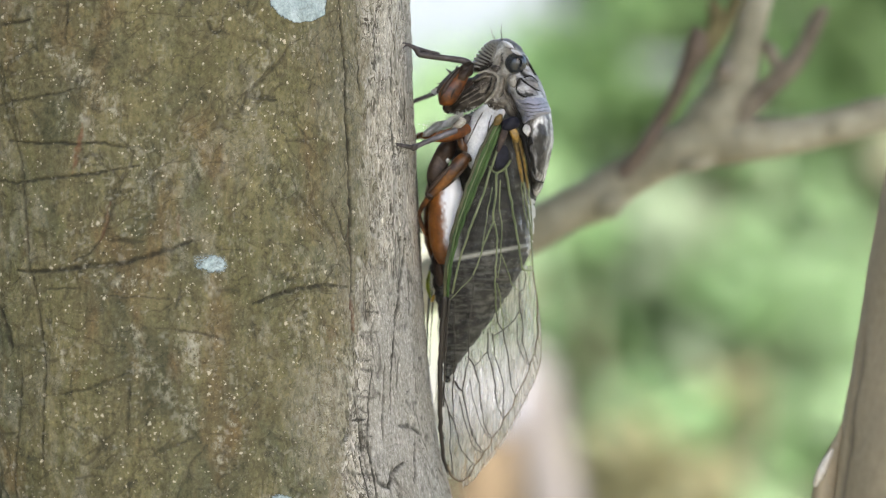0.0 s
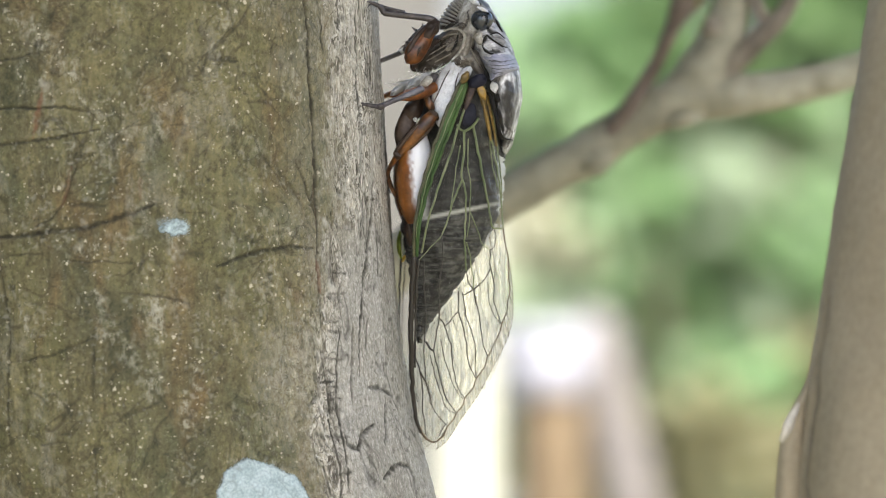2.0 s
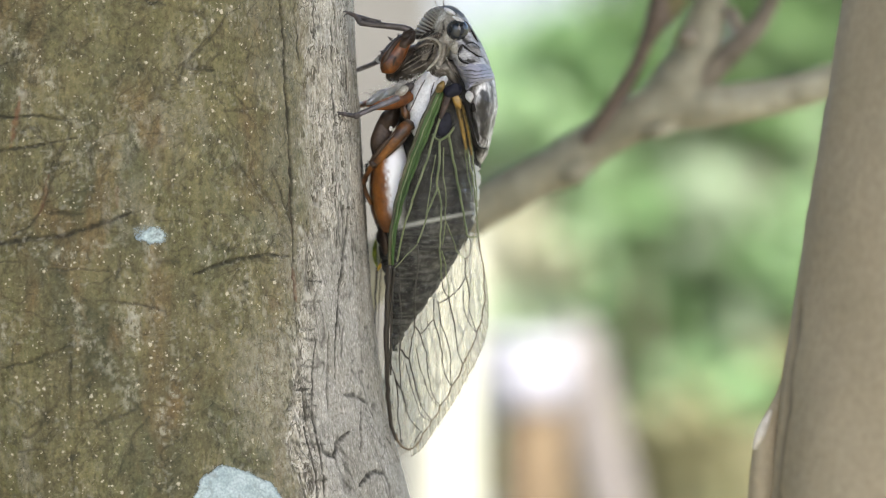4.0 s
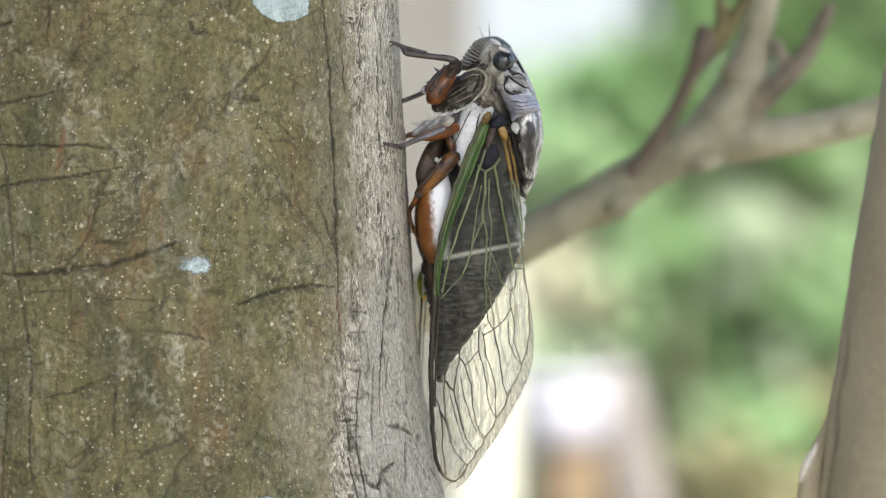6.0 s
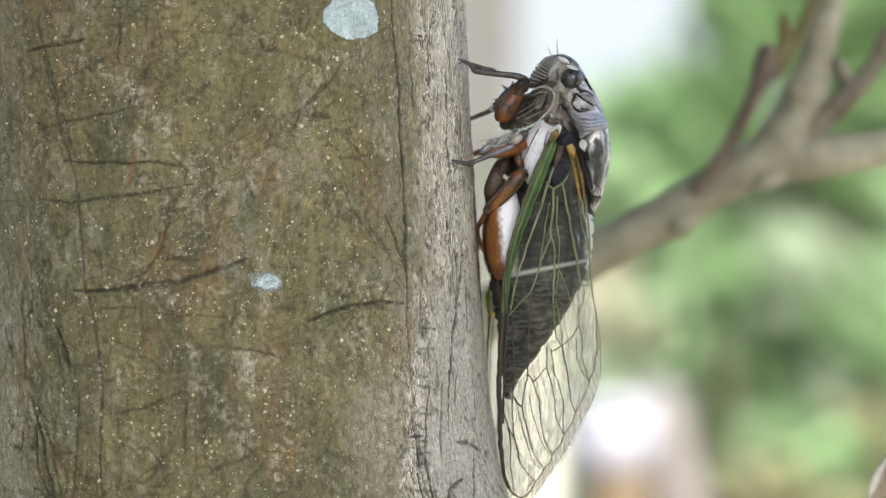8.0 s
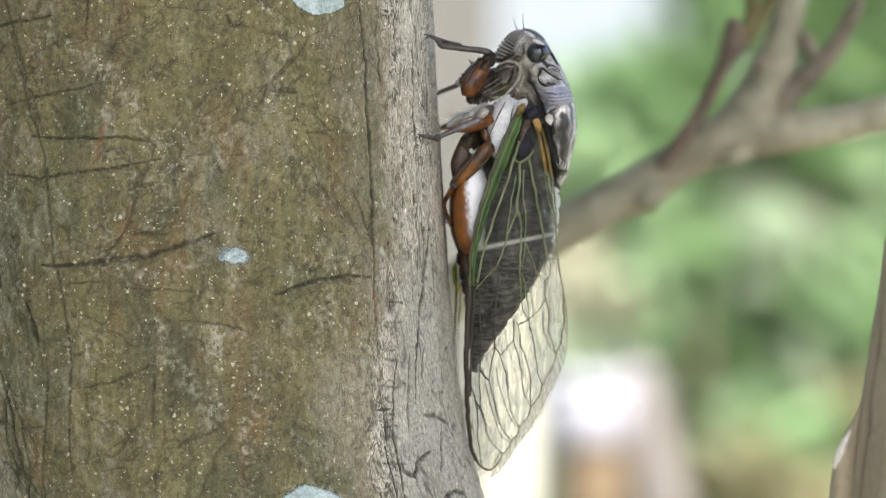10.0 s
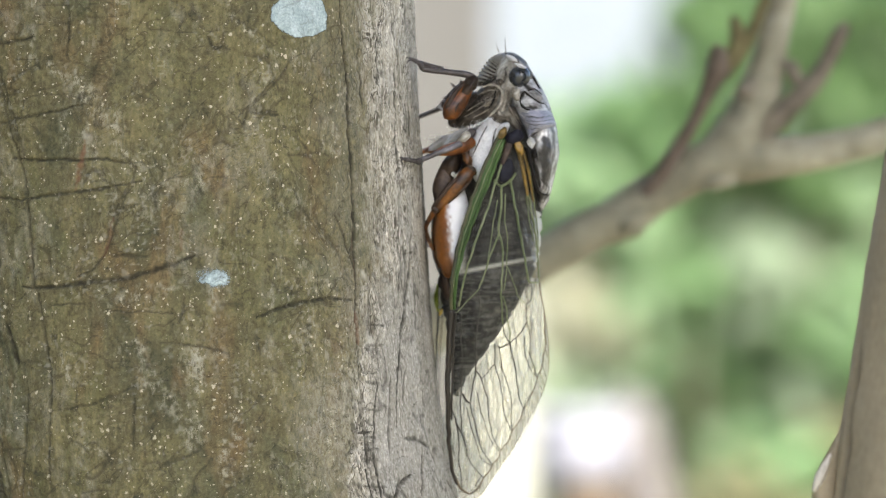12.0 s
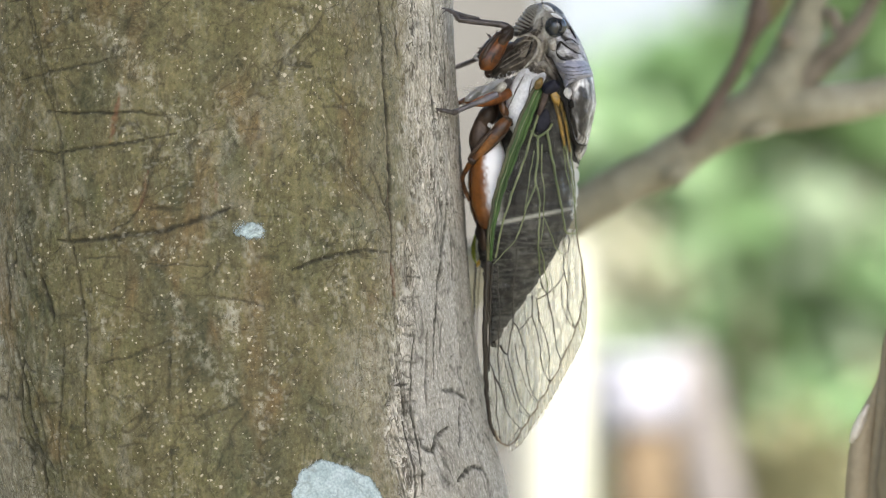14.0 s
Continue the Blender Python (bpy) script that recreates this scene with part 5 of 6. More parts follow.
def cicada_flaps():
    def wax(p):
        edge = 672 + 0.10 * (p[:, 1] - 360) + (vnoise(p[:, 0] / 4, p[:, 1] / 6, p[:, 2] / 6, 9) - 0.5) * 10
        a = np.clip((p[:, 0] - edge) / 9, 0, 1) * np.clip((418 - p[:, 1]) / 26, 0, 1)
        rim = np.clip((p[:, 0] - 699 + 0.14 * (p[:, 1] - 380)) / 4, 0, 1) * np.clip((p[:, 1] - 330) / 30, 0, 1)
        return a * (1 - rim)

    for sign in (-1, 1):
        shift = 0 if sign < 0 else -6
        verts_at = [(276, 664, 700, 20), (295, 655, 706, 30), (325, 650, 712, 36), (360, 648, 708, 38), (400, 652, 700, 34), (425, 660, 692, 24), (438, 668, 684, 10)]
        ob = body_part("operculum", [(v, l + shift, r + shift, w) for v, l, r, w in verts_at], OPERC, "orange-brown belly flap with white wax", rows=70, sides=64, lumps=1.5, chalk=wax)
        ob.location = (0, sign * 70 * U, 0)
    blob("flank_hollow", (706, 226, -98), (16, 7, 7), 70, RUSTY, label="rusty brown hollow in the flank", lumps=0.12, seed=17)
    blob("hind_coxa", (664, 268, -70), (38, 17, 26), 105, DARK_SHELL, label="dark brown hip", lumps=0.1, seed=3)
    blob("hind_coxa", (676, 240, -72), (30, 16, 24), 120, DARK_SHELL, lumps=0.1, seed=4)
    blob("wax_spot", (681, 254, -93), (3.4, 4.2, 3), 0, PALE_HIDE, lumps=0.1)
    blob("chest_tuft", (688, 183, -46), (23, 7, 20), -35, WHITE_WAX_GLINT, label="white fuzzy chest tuft", lumps=0.15, seed=6)
    blob("chest_tuft", (656, 197, -26), (22, 7, 16), -36, WHITE_WAX_GLINT, lumps=0.15, seed=7)
    blob("belly_tip", (672, 452, -30), (34, 12, 40), 78, DARK_SHELL, label="dark brown belly tip", lumps=0.06, seed=9)


cicada_flaps()


def cicada_legs():
    def leg(name, label):
        e = new(name, None)
        e.parent = cicada
        return tagged(e, label)

    fore = leg("foreleg", "foreleg with swollen orange thigh and thin dark shin")
    rod("thigh", [(716, 88, -92), (704, 100, -98), (690, 122, -104), (676, 143, -106), (668, 152, -106)], [9, 13, 17, 17, 9], ORANGE, fore, "swollen orange thigh", flat=0.8, sides=24, count=30)
    blob("thigh_shade", (706, 102, -106), (20, 8, 11), -54, DARK_SHELL, fore, lumps=0.12, seed=8)
    blob("knee", (711, 93, -100), (15, 12, 14), -50, DARK_SHELL, fore, lumps=0.1)
    rod("thigh_streak", [(699, 93, -104), (684, 110, -112), (672, 130, -116), (666, 146, -112)], [4, 4.5, 4, 2], DARK_SHELL, fore, sides=10, count=16)
    rod("thigh_streak", [(694, 120, -113), (687, 134, -118), (683, 146, -117)], [1.5, 2.6, 1.2], DARK_SHELL, fore, sides=10, count=16)
    rod("shin", [(716, 82, -94), (704, 77, -98), (680, 74, -104), (650, 71, -112), (626, 68, -120)], [6.5, 6, 5.4, 5.4, 5.4], LEG_DARK, fore, "thin dark shin", count=24)
    rod("foot", [(662, 66, -104), (640, 62, -110), (618, 56, -122), (606, 51, -128)], [3.0, 3.6, 4.0, 3.0], LEG_DARK, fore, count=20)
    rod("foot", [(626, 68, -120), (622, 61, -122), (616, 55, -126)], [5.2, 4.6, 3.6], LEG_DARK, fore)
    rod("claw", [(607, 51, -128), (601, 49, -131), (597, 49, -132), (595, 52, -130)], [2.2, 1.8, 1.3, 0.6], LEG_DARK, fore, sides=8)
    rod("claw", [(605, 52, -128), (600, 55, -131), (597, 60, -130)], [1.8, 1.3, 0.5], LEG_DARK, fore, sides=8)
    for a, b in (((682, 98, -100), (675, 92, -98)), ((673, 118, -100), (660, 118, -98)), ((692, 96, -100), (694, 86, -96)), ((668, 124, -98), (656, 126, -96))):
        rod("spine", [a, b], [3.0, 0.6], LEG_DARK, fore, sides=8)
    rod("thigh_edge", [(700, 90, -84), (684, 104, -82), (668, 122, -80), (662, 134, -80)], [4, 5, 5, 4], LEG_DARK, fore, count=16)
    far = leg("foreleg", "far foreleg reaching to the bark")
    rod("shin", [(664, 129, 60), (650, 136, 64), (630, 144, 66), (612, 151, 62)], [5, 4.2, 4.0, 3.4], LEG_DARK, far, count=16)
    blob("knee", (661, 129, 58), (8, 6, 8), 0, WHITE_WAX_GLINT, far, lumps=0.1)
    rod("thigh", [(664, 129, 60), (690, 118, 62), (712, 100, 60)], [8, 13, 10], ORANGE, far, count=16)

    mid = leg("middle_leg", "middle leg with orange thigh and lilac-grey shin")
    rod("thigh", [(716, 196, -98), (700, 203, -108), (676, 211, -116), (654, 216, -118)], [9, 12, 11, 6], ORANGE, mid, "orange thigh", flat=0.8, sides=20, count=20)
    rod("shin", [(694, 200, -122), (684, 205, -126), (664, 213, -134), (640, 223, -142), (618, 233, -152)], [5.4, 5.6, 5.0, 4.4, 4.8], LEG_LILAC, mid, "lilac-grey shin", sides=16, count=24)
    blob("hip_plate", (699, 190, -112), (15, 8, 8), -40, GREY_HIDE, mid, lumps=0.12, seed=16)
    rod("hip", [(716, 176, -92), (706, 188, -98), (698, 198, -108)], [7, 9, 8], LEG_DARK, mid, sides=16, count=16)
    blob("ankle", (620, 232, -152), (7, 6, 7), 0, LEG_DARK, mid, lumps=0.1, seed=13)
    rod("foot", [(618, 233, -152), (606, 231, -166), (594, 229, -180)], [4.4, 3.8, 3.2], LEG_DARK, mid, count=14)
    rod("claw", [(594, 229, -180), (587, 227, -186), (582, 230, -188)], [2.6, 1.8, 0.7], LEG_DARK, mid, sides=8)
    rod("claw", [(595, 228, -180), (587, 232, -186), (583, 237, -187)], [2.2, 1.5, 0.6], LEG_DARK, mid, sides=8)
    for a, b in (((652, 218, -136), (645, 227, -138)), ((640, 224, -140), (632, 217, -144))):
        rod("spine", [a, b], [1.6, 0.4], LEG_DARK, mid, sides=6)
    far = leg("middle_leg", "far middle leg with orange thigh")
    rod("thigh", [(700, 200, 70), (660, 208, 74), (636, 208, 76), (626, 212, 60)], [10, 8, 6, 4], ORANGE, far, count=18)

    hind = leg("hind_leg", "rusty brown hind leg bent down to the bark")
    rod("thigh", [(714, 245, -104), (704, 256, -108), (684, 280, -108), (664, 302, -100), (650, 318, -92)], [9, 12.5, 12, 9, 7], RUSTY, hind, "rusty brown thigh", flat=0.85, sides=20, count=26)
    rod("thigh_streak", [(700, 250, -108), (679, 272, -114), (657, 297, -106), (645, 313, -96)], [3, 4, 4, 3], DARK_SHELL, hind, sides=10, count=18)
    rod("thigh_streak", [(716, 260, -107), (697, 282, -113), (672, 306, -104)], [2, 3, 2], DARK_SHELL, hind, sides=10, count=16)
    rod("shin", [(654, 312, -94), (644, 326, -80), (635, 342, -60), (633, 352, -50), (637, 368, -44), (646, 388, -44)], [6.0, 5.0, 4.2, 4.0, 4.2, 3.2], RUSTY, hind, "reddish brown shin", count=26)
    blob("knee", (650, 316, -94), (9, 7, 8), 50, DARK_SHELL, hind, lumps=0.1, seed=11)
    blob("hip", (712, 247, -104), (11, 9, 9), 40, DARK_SHELL, hind, lumps=0.12, seed=12)
    rod("foot", [(633, 352, -50), (632, 366, -44), (633, 378, -38)], [3.2, 2.6, 2.0], LEG_DARK, hind, count=12)
    rod("claw", [(634, 376, -38), (637, 383, -36), (642, 379, -36)], [1.6, 1.2, 0.5], LEG_DARK, hind, sides=6)


cicada_legs()


def far_wing_edge():
    """Yellow-green front edge of the far wing, lit from behind, with its amber node."""
    rod("far_wing_edge", [(655, 450, 20), (652, 470, 24), (653, 486, 22), (657, 500, 20)], [1.5, 4.0, 3.6, 1.6], YELLOW_EDGE, label="yellow-green edge of the far wing", flat=0.5, count=24)
    blob("wing_node", (661, 500, 10), (7, 3, 3), -65, AMBER_NODE, label="bright amber node", lumps=0.08, seed=15)


far_wing_edge()


def cicada_fuzz():
    """Short pale hairs on chest, throat and head."""
    rng = np.random.RandomState(12)
    for name, count, spots, length in (("chest_hair", 900, [(700, 178, -60, 22, 10), (664, 192, -30, 22, 8), (742, 168, -78, 26, 10), (700, 180, -70, 12, 6)], 4.6), ("head_hair", 520, [(770, 104, -86, 20, 24), (750, 92, -78, 14, 8), (776, 66, -80, 12, 14), (784, 104, -98, 12, 10), (768, 150, -84, 22, 14), (742, 120, -80, 18, 10)], 4.2)):
        pieces = []
        for i in range(count):
            u, v, w, du, dv = spots[rng.randint(len(spots))]
            p = np.array([u + rng.normal() * du * 0.6, v + rng.normal() * dv * 0.6, w - rng.uniform(8, 22)])
            d = np.array([-0.5 + rng.normal() * 0.6, 0.1 + rng.normal() * 0.6, -0.5 + rng.normal() * 0.4])
            d *= length * rng.uniform(0.6, 1.3) / np.linalg.norm(d)
            pieces.append(tube_data([sheet(*p), sheet(*(p + d * 0.5)), sheet(*(p + d + np.array([0, 1.5, 0])))], np.array([0.42, 0.35, 0.15]) * (U if name == "chest_hair" else 0.6 * U), sides=3, count=4))
        tagged(mesh_object(name, *joined(pieces), HAIR if name == "chest_hair" else HEAD_HAIR, cicada, "short pale hairs"), kind="stuff")


cicada_fuzz()


# wing outline: height, left edge, right edge
WING_EDGES = [(168, 764, 782), (185, 757, 800), (215, 744, 813), (270, 723, 825), (340, 702, 833), (400, 688, 836), (440, 681, 838), (500, 675, 846), (530, 672, 851), (566, 670, 854), (606, 667, 853), (640, 666, 844),
              (667, 667, 831), (704, 669, 811), (741, 673, 791), (765, 677, 774), (788, 682, 758), (808, 688, 746), (824, 696, 734), (836, 708, 718)]


def wing_depth(u, v):
    a = np.clip((u - 690) / 168, 0, 1)
    base = 24 + 104 * np.sqrt(np.clip(np.cos(a * math.pi / 2), 0, 1))
    close = np.interp(v, [160, 200, 450, 640, 840], [0.86, 0.95, 1.0, 0.8, 0.42])
    return -base * close


def smooth_path(line, steps=7):
    return spline(line, steps * len(line))


def wing_vein(pieces, line, r0, r1, lift=1.5, sides=7):
    p = smooth_path(line, 9)
    ease = np.sin(np.linspace(0, math.pi, len(p))) ** 0.5
    p[:, 0] += ease * 3.2 * (vnoise(p[:, 0] / 40 + r0, p[:, 1] / 13, p[:, 0] * 0 + r1, 91) - 0.5)
    p[:, 1] += ease * 2.0 * (vnoise(p[:, 0] / 13, p[:, 1] / 40, p[:, 0] * 0 + r0, 92) - 0.5)
    w = wing_depth(p[:, 0], p[:, 1]) - lift
    pieces.append(tube_data([sheet(a, b, c) for (a, b), c in zip(p, w)], np.linspace(r0, r1, len(p)) * U, sides=sides, count=len(p)))


GREEN_VEINS = [
    (3.2, 3.0, [(766, 180), (752, 205), (733, 248), (714, 300), (698, 352), (687, 400), (680, 445), (679, 496)]),
    (3.2, 3.0, [(774, 190), (760, 226), (743, 270), (724, 318), (707, 366), (694, 412), (687, 452), (684, 494)]),
    (2.2, 1.8, [(778, 200), (766, 240), (750, 290), (734, 340), (716, 390), (702, 440), (692, 488)]),
]
PALE_VEINS = [
    (2.2, 2.2, [(754, 264), (761, 271), (768, 275)]),
    (2.6, 2.6, [(768, 275), (777, 270), (786, 262), (792, 252)]),
    (2.6, 2.2, [(767, 275), (766, 315), (763, 345), (763, 360)]),
    (2.0, 1.7, [(763, 360), (755, 380), (746, 402), (738, 430), (728, 456)]),
    (2.0, 1.6, [(764, 360), (769, 380), (770, 410), (768, 445), (768, 480), (771, 520)]),
    (2.7, 1.9, [(783, 266), (789, 296), (797, 340), (806, 385), (813, 425), (818, 444), (834, 446)]),
    (3.0, 1.4, [(795, 196), (803, 228), (812, 272), (823, 330), (831, 385), (836, 446)]),
    (2.2, 1.2, [(803, 196), (816, 240), (824, 285), (830, 340), (834, 392)]),
    (1.4, 1.0, [(774, 288), (773, 330), (778, 375), (776, 430), (772, 460)]),
    (1.2, 0.9, [(760, 300), (752, 345), (746, 390), (742, 420)]),
    (1.2, 0.9, [(778, 418), (790, 448), (800, 472), (812, 484)]),
    (1.2, 0.9, [(728, 458), (712, 474), (696, 492), (688, 500)]),
    (1.4, 1.2, [(771, 470), (777, 495), (783, 530), (784, 552)]),
    (1.2, 1.0, [(812, 290), (816, 330), (825, 372)]),
    (1.2, 0.9, [(770, 187), (756, 216), (738, 259), (719, 309), (703, 359), (691, 406), (684, 448), (682, 490)]),
]
DARK_VEINS = [
    (6.0, 3.2, [(679, 496), (677, 540), (675, 590), (674, 640), (675, 690), (677, 735), (683, 780), (692, 806)]),
    (3.2, 2.2, [(687, 500), (684, 540), (682, 590), (681, 640), (681, 690)]),
    (3.4, 1.7, [(690, 796), (697, 812), (708, 821), (718, 822), (730, 812), (738, 795)]),
    (1.7, 1.6, [(738, 795), (749, 781), (754, 770), (765, 757), (769, 745), (783, 727), (789, 711), (804, 690), (809, 671), (825, 641), (833, 615), (842, 595), (843, 580), (848, 555), (846, 530), (845, 500), (841, 478), (836, 446)]),
    (1.4, 1.1, [(736, 790), (731, 795), (724, 812)]),
    (1.7, 1.3, [(682, 673), (690, 700), (694, 740), (696, 775), (701, 812)]),
    (1.8, 1.5, [(696, 500), (697, 545), (699, 600), (697, 650), (699, 714)]),
    (2.6, 2.2, [(690, 698), (695, 708), (700, 715)]),
    (1.7, 1.3, [(699, 714), (709, 748), (720, 774), (738, 794)]),
    (2.8, 2.4, [(700, 644), (706, 655), (714, 661)]),
    (1.8, 1.6, [(728, 458), (729, 490), (724, 540), (722, 580), (723, 602), (718, 630), (714, 660)]),
    (1.7, 1.3, [(714, 660), (721, 695), (732, 735), (742, 755), (754, 770)]),
    (2.0, 1.8, [(723, 602), (729, 610), (733, 617)]),
    (1.7, 1.3, [(733, 617), (744, 652), (750, 700), (758, 728), (769, 745)]),
    (1.7, 1.6, [(733, 617), (745, 604), (757, 590)]),
    (1.6, 1.4, [(757, 556), (756, 575), (757, 590)]),
    (1.7, 1.3, [(757, 590), (769, 635), (774, 675), (789, 711)]),
    (1.5, 1.2, [(764, 558), (771, 600), (784, 640), (788, 690), (789, 708)]),
    (1.7, 1.5, [(766, 562), (775, 558), (784, 553), (798, 540), (808, 526), (814, 515)]),
    (1.5, 1.4, [(771, 520), (775, 540), (784, 553)]),
    (1.7, 1.3, [(784, 553), (792, 590), (798, 630), (800, 650), (809, 671)]),
    (1.5, 1.3, [(812, 484), (812, 500), (814, 515)]),
    (1.6, 1.2, [(814, 515), (820, 545), (820, 575), (833, 614)]),
    (1.4, 1.1, [(809, 540), (812, 575), (820, 598), (832, 614)]),
    (1.4, 1.1, [(812, 484), (820, 478), (824, 462), (820, 448)]),
    (1.3, 1.0, [(726, 640), (737, 690), (752, 728), (766, 746)]),
    (1.2, 1.0, [(708, 668), (717, 710), (735, 758), (752, 772)]),
]


def make_wing(far=False):
    wing = new("forewing", None)
    wing.parent = cicada
    tagged(wing, "clear forewing with green and black veins" if not far else "far forewing, mostly hidden, with yellow-green edge")
    rows, cols = 120, 48
    ed = spline(WING_EDGES, rows)
    ed[:, 1] = np.minimum(ed[:, 1], ed[:, 2] - 2)
    u = ed[:, 1:2] + (ed[:, 2:3] - ed[:, 1:2]) * np.linspace(0, 1, cols)[None, :]
    v = np.repeat(ed[:, 0:1], cols, axis=1)
    w = wing_depth(u, v) + (vnoise(u / 12, v / 22, u * 0 + 2.2, 71) - 0.5) * 7 + (vnoise(u / 5, v / 26, u * 0 + 5.1, 72) - 0.5) * 3
    verts = [sheet(a, b, c) for a, b, c in zip(u.ravel(), v.ravel(), w.ravel())]
    faces = [(i * cols + k, i * cols + k + 1, (i + 1) * cols + k + 1, (i + 1) * cols + k) for i in range(rows - 1) for k in range(cols - 1)]
    mesh_object("membrane", verts, faces, MEMBRANE, wing, "clear creamy membrane")
    for group, material, name, label in ((GREEN_VEINS, VEIN_GREEN, "green_vein", "bright green wing vein"), (PALE_VEINS, VEIN_PALE, "pale_vein", "pale green wing vein"), (DARK_VEINS, VEIN_DARK, "dark_vein", "brown-black wing vein")):
        for r0, r1, line in group:
            pieces = []
            slim = 0.35 if far and r0 > 3 else 0.72 if material is VEIN_DARK and r0 < 4 else 0.85 if material is VEIN_PALE else 1.0
            outer = line is DARK_VEINS[3][2] or line is DARK_VEINS[2][2]
            wing_vein(pieces, line, r0 * slim, r1 * slim)
            pale = material is VEIN_GREEN and line is GREEN_VEINS[2][2]
            edge = material is VEIN_GREEN and line is GREEN_VEINS[0][2]
            mesh_object("edge_vein" if edge else name, *pieces[0], VEIN_EDGE if edge else VEIN_PALE if pale else VEIN_BROWN if outer else material, wing, "dark green wing edge" if edge else label)
    # frosted, finely rippled band outside the last vein, with a thin edge
    outer = spline([(u, v) for v, _, u in WING_EDGES if 480 < v], 90)
    inner = spline([(u, v) for u, v in DARK_VEINS[3][2][::-1]] + [(730, 806), (718, 819)], 90)
    if not far:
        strip = []
        for i in range(90):
            for k in range(6):
                a, b = outer[i] * k / 5 + inner[i] * (1 - k / 5)
                strip.append(sheet(a, b, float(wing_depth(a, b)) - 1.2 + 1.6 * math.sin(i * 1.9 + k * 0.7)))
        mesh_object("margin_band", strip, [(i * 6 + k, i * 6 + k + 1, i * 6 + 7 + k, i * 6 + 6 + k) for i in range(89) for k in range(5)], MARGIN, wing, "frosted outer band of the wing")
    rod("wing_margin", [(u, v, float(wing_depth(u, v)) - 1) for u, v in outer], 0.6, VEIN_BROWN, wing, "thin brown outer margin", sides=6, count=110)
    if not far:
        # green panel between the two front veins
        top = smooth_path(GREEN_VEINS[0][2], 6)
        low = smooth_path(GREEN_VEINS[1][2], 6)
        n = min(len(top), len(low))
        strip = []
        for i in range(n):
            for k in range(5):
                a = top[i] * (1 - k / 4) + low[i] * k / 4
                strip.append(sheet(a[0], a[1], float(wing_depth(a[0], a[1])) - 0.6 - 1.2 * math.sin(math.pi * k / 4)))
        mesh_object("green_panel", strip, [(i * 5 + k, i * 5 + k + 1, i * 5 + 6 + k, i * 5 + 5 + k) for i in range(n - 1) for k in range(4)], VEIN_GREEN, wing, "bright green front panel of the wing")
        blob("dark_cell", (775, 247, float(wing_depth(772, 244)) - 1.0), (21, 12.5, 2.5), 108, BLACK_CELL, wing, "blue-black base cell", lumps=0.05)
        blob("hinge", (768, 181, -112), (11, 7, 8), -58, AMBER, wing, "amber hinge", lumps=0.1)
        rod("root_web", [(781, 196, -118), (775, 216, -120), (768, 236, -122)], [7, 6, 3], DARK_SHELL, wing, "reddish dark web", flat=0.3, count=14)
        blob("hinge", (789, 188, -116), (17, 12, 10), -30, BLACK_CELL, wing, "glossy dark hinge knob", lumps=0.1, seed=2)
        blob("hinge", (797, 205, -114), (15, 7, 7), 68, AMBER, wing, "amber hinge", lumps=0.1, seed=3)
    if not far:
        for line, r in (([(796, 200), (801, 226), (808, 258), (814, 290)], [5.5, 4.6, 3.6, 2.4]), ([(803, 202), (811, 232), (818, 262), (824, 300)], [3.2, 3.0, 2.6, 1.8])):
            rod("wing_root", [(u, v, float(wing_depth(u, v)) - 3) for u, v in line], r, AMBER, wing, "olive-amber vein root", count=20)
    return wing


near_wing = make_wing()
far_wing = make_wing(far=True)
far_wing.matrix_basis = pose(-0.0019, 0.0, -0.0005) @ Matrix.Diagonal((1, -1, 1, 1))


def hind_wings():
    """Milky folded hind wings between the two forewings."""
    for sign, shift in ((-1, 0), (1, -8)):
        edges = spline([(438, 818, 836), (470, 803, 840), (500, 788, 845), (540, 764, 850), (580, 738, 853), (620, 708, 848), (650, 684, 840), (690, 674, 826), (730, 676, 806), (770, 682, 780), (805, 690, 752), (822, 700, 734)], 60)
        cols = 24
        u = edges[:, 1:2] + (edges[:, 2:3] - edges[:, 1:2]) * np.linspace(0, 1, cols)[None, :] + shift
        v = np.repeat(edges[:, 0:1], cols, axis=1)
        keep = np.interp(v, [300, 460, 650, 820], [0.9, 0.8, 0.55, 0.4])
        w = wing_depth(u, v) * keep * -sign + (vnoise(u / 7, v / 30, u * 0 + sign, 75) - 0.5) * 9
        faces = [(i * cols + k, i * cols + k + 1, (i + 1) * cols + k + 1, (i + 1) * cols + k) for i in range(59) for k in range(cols - 1)]
        mesh_object("hindwing", [sheet(a, b, c) for a, b, c in zip(u.ravel(), v.ravel(), w.ravel())], faces, HIND_MEMBRANE, cicada, "milky folded hind wing")


hind_wings()


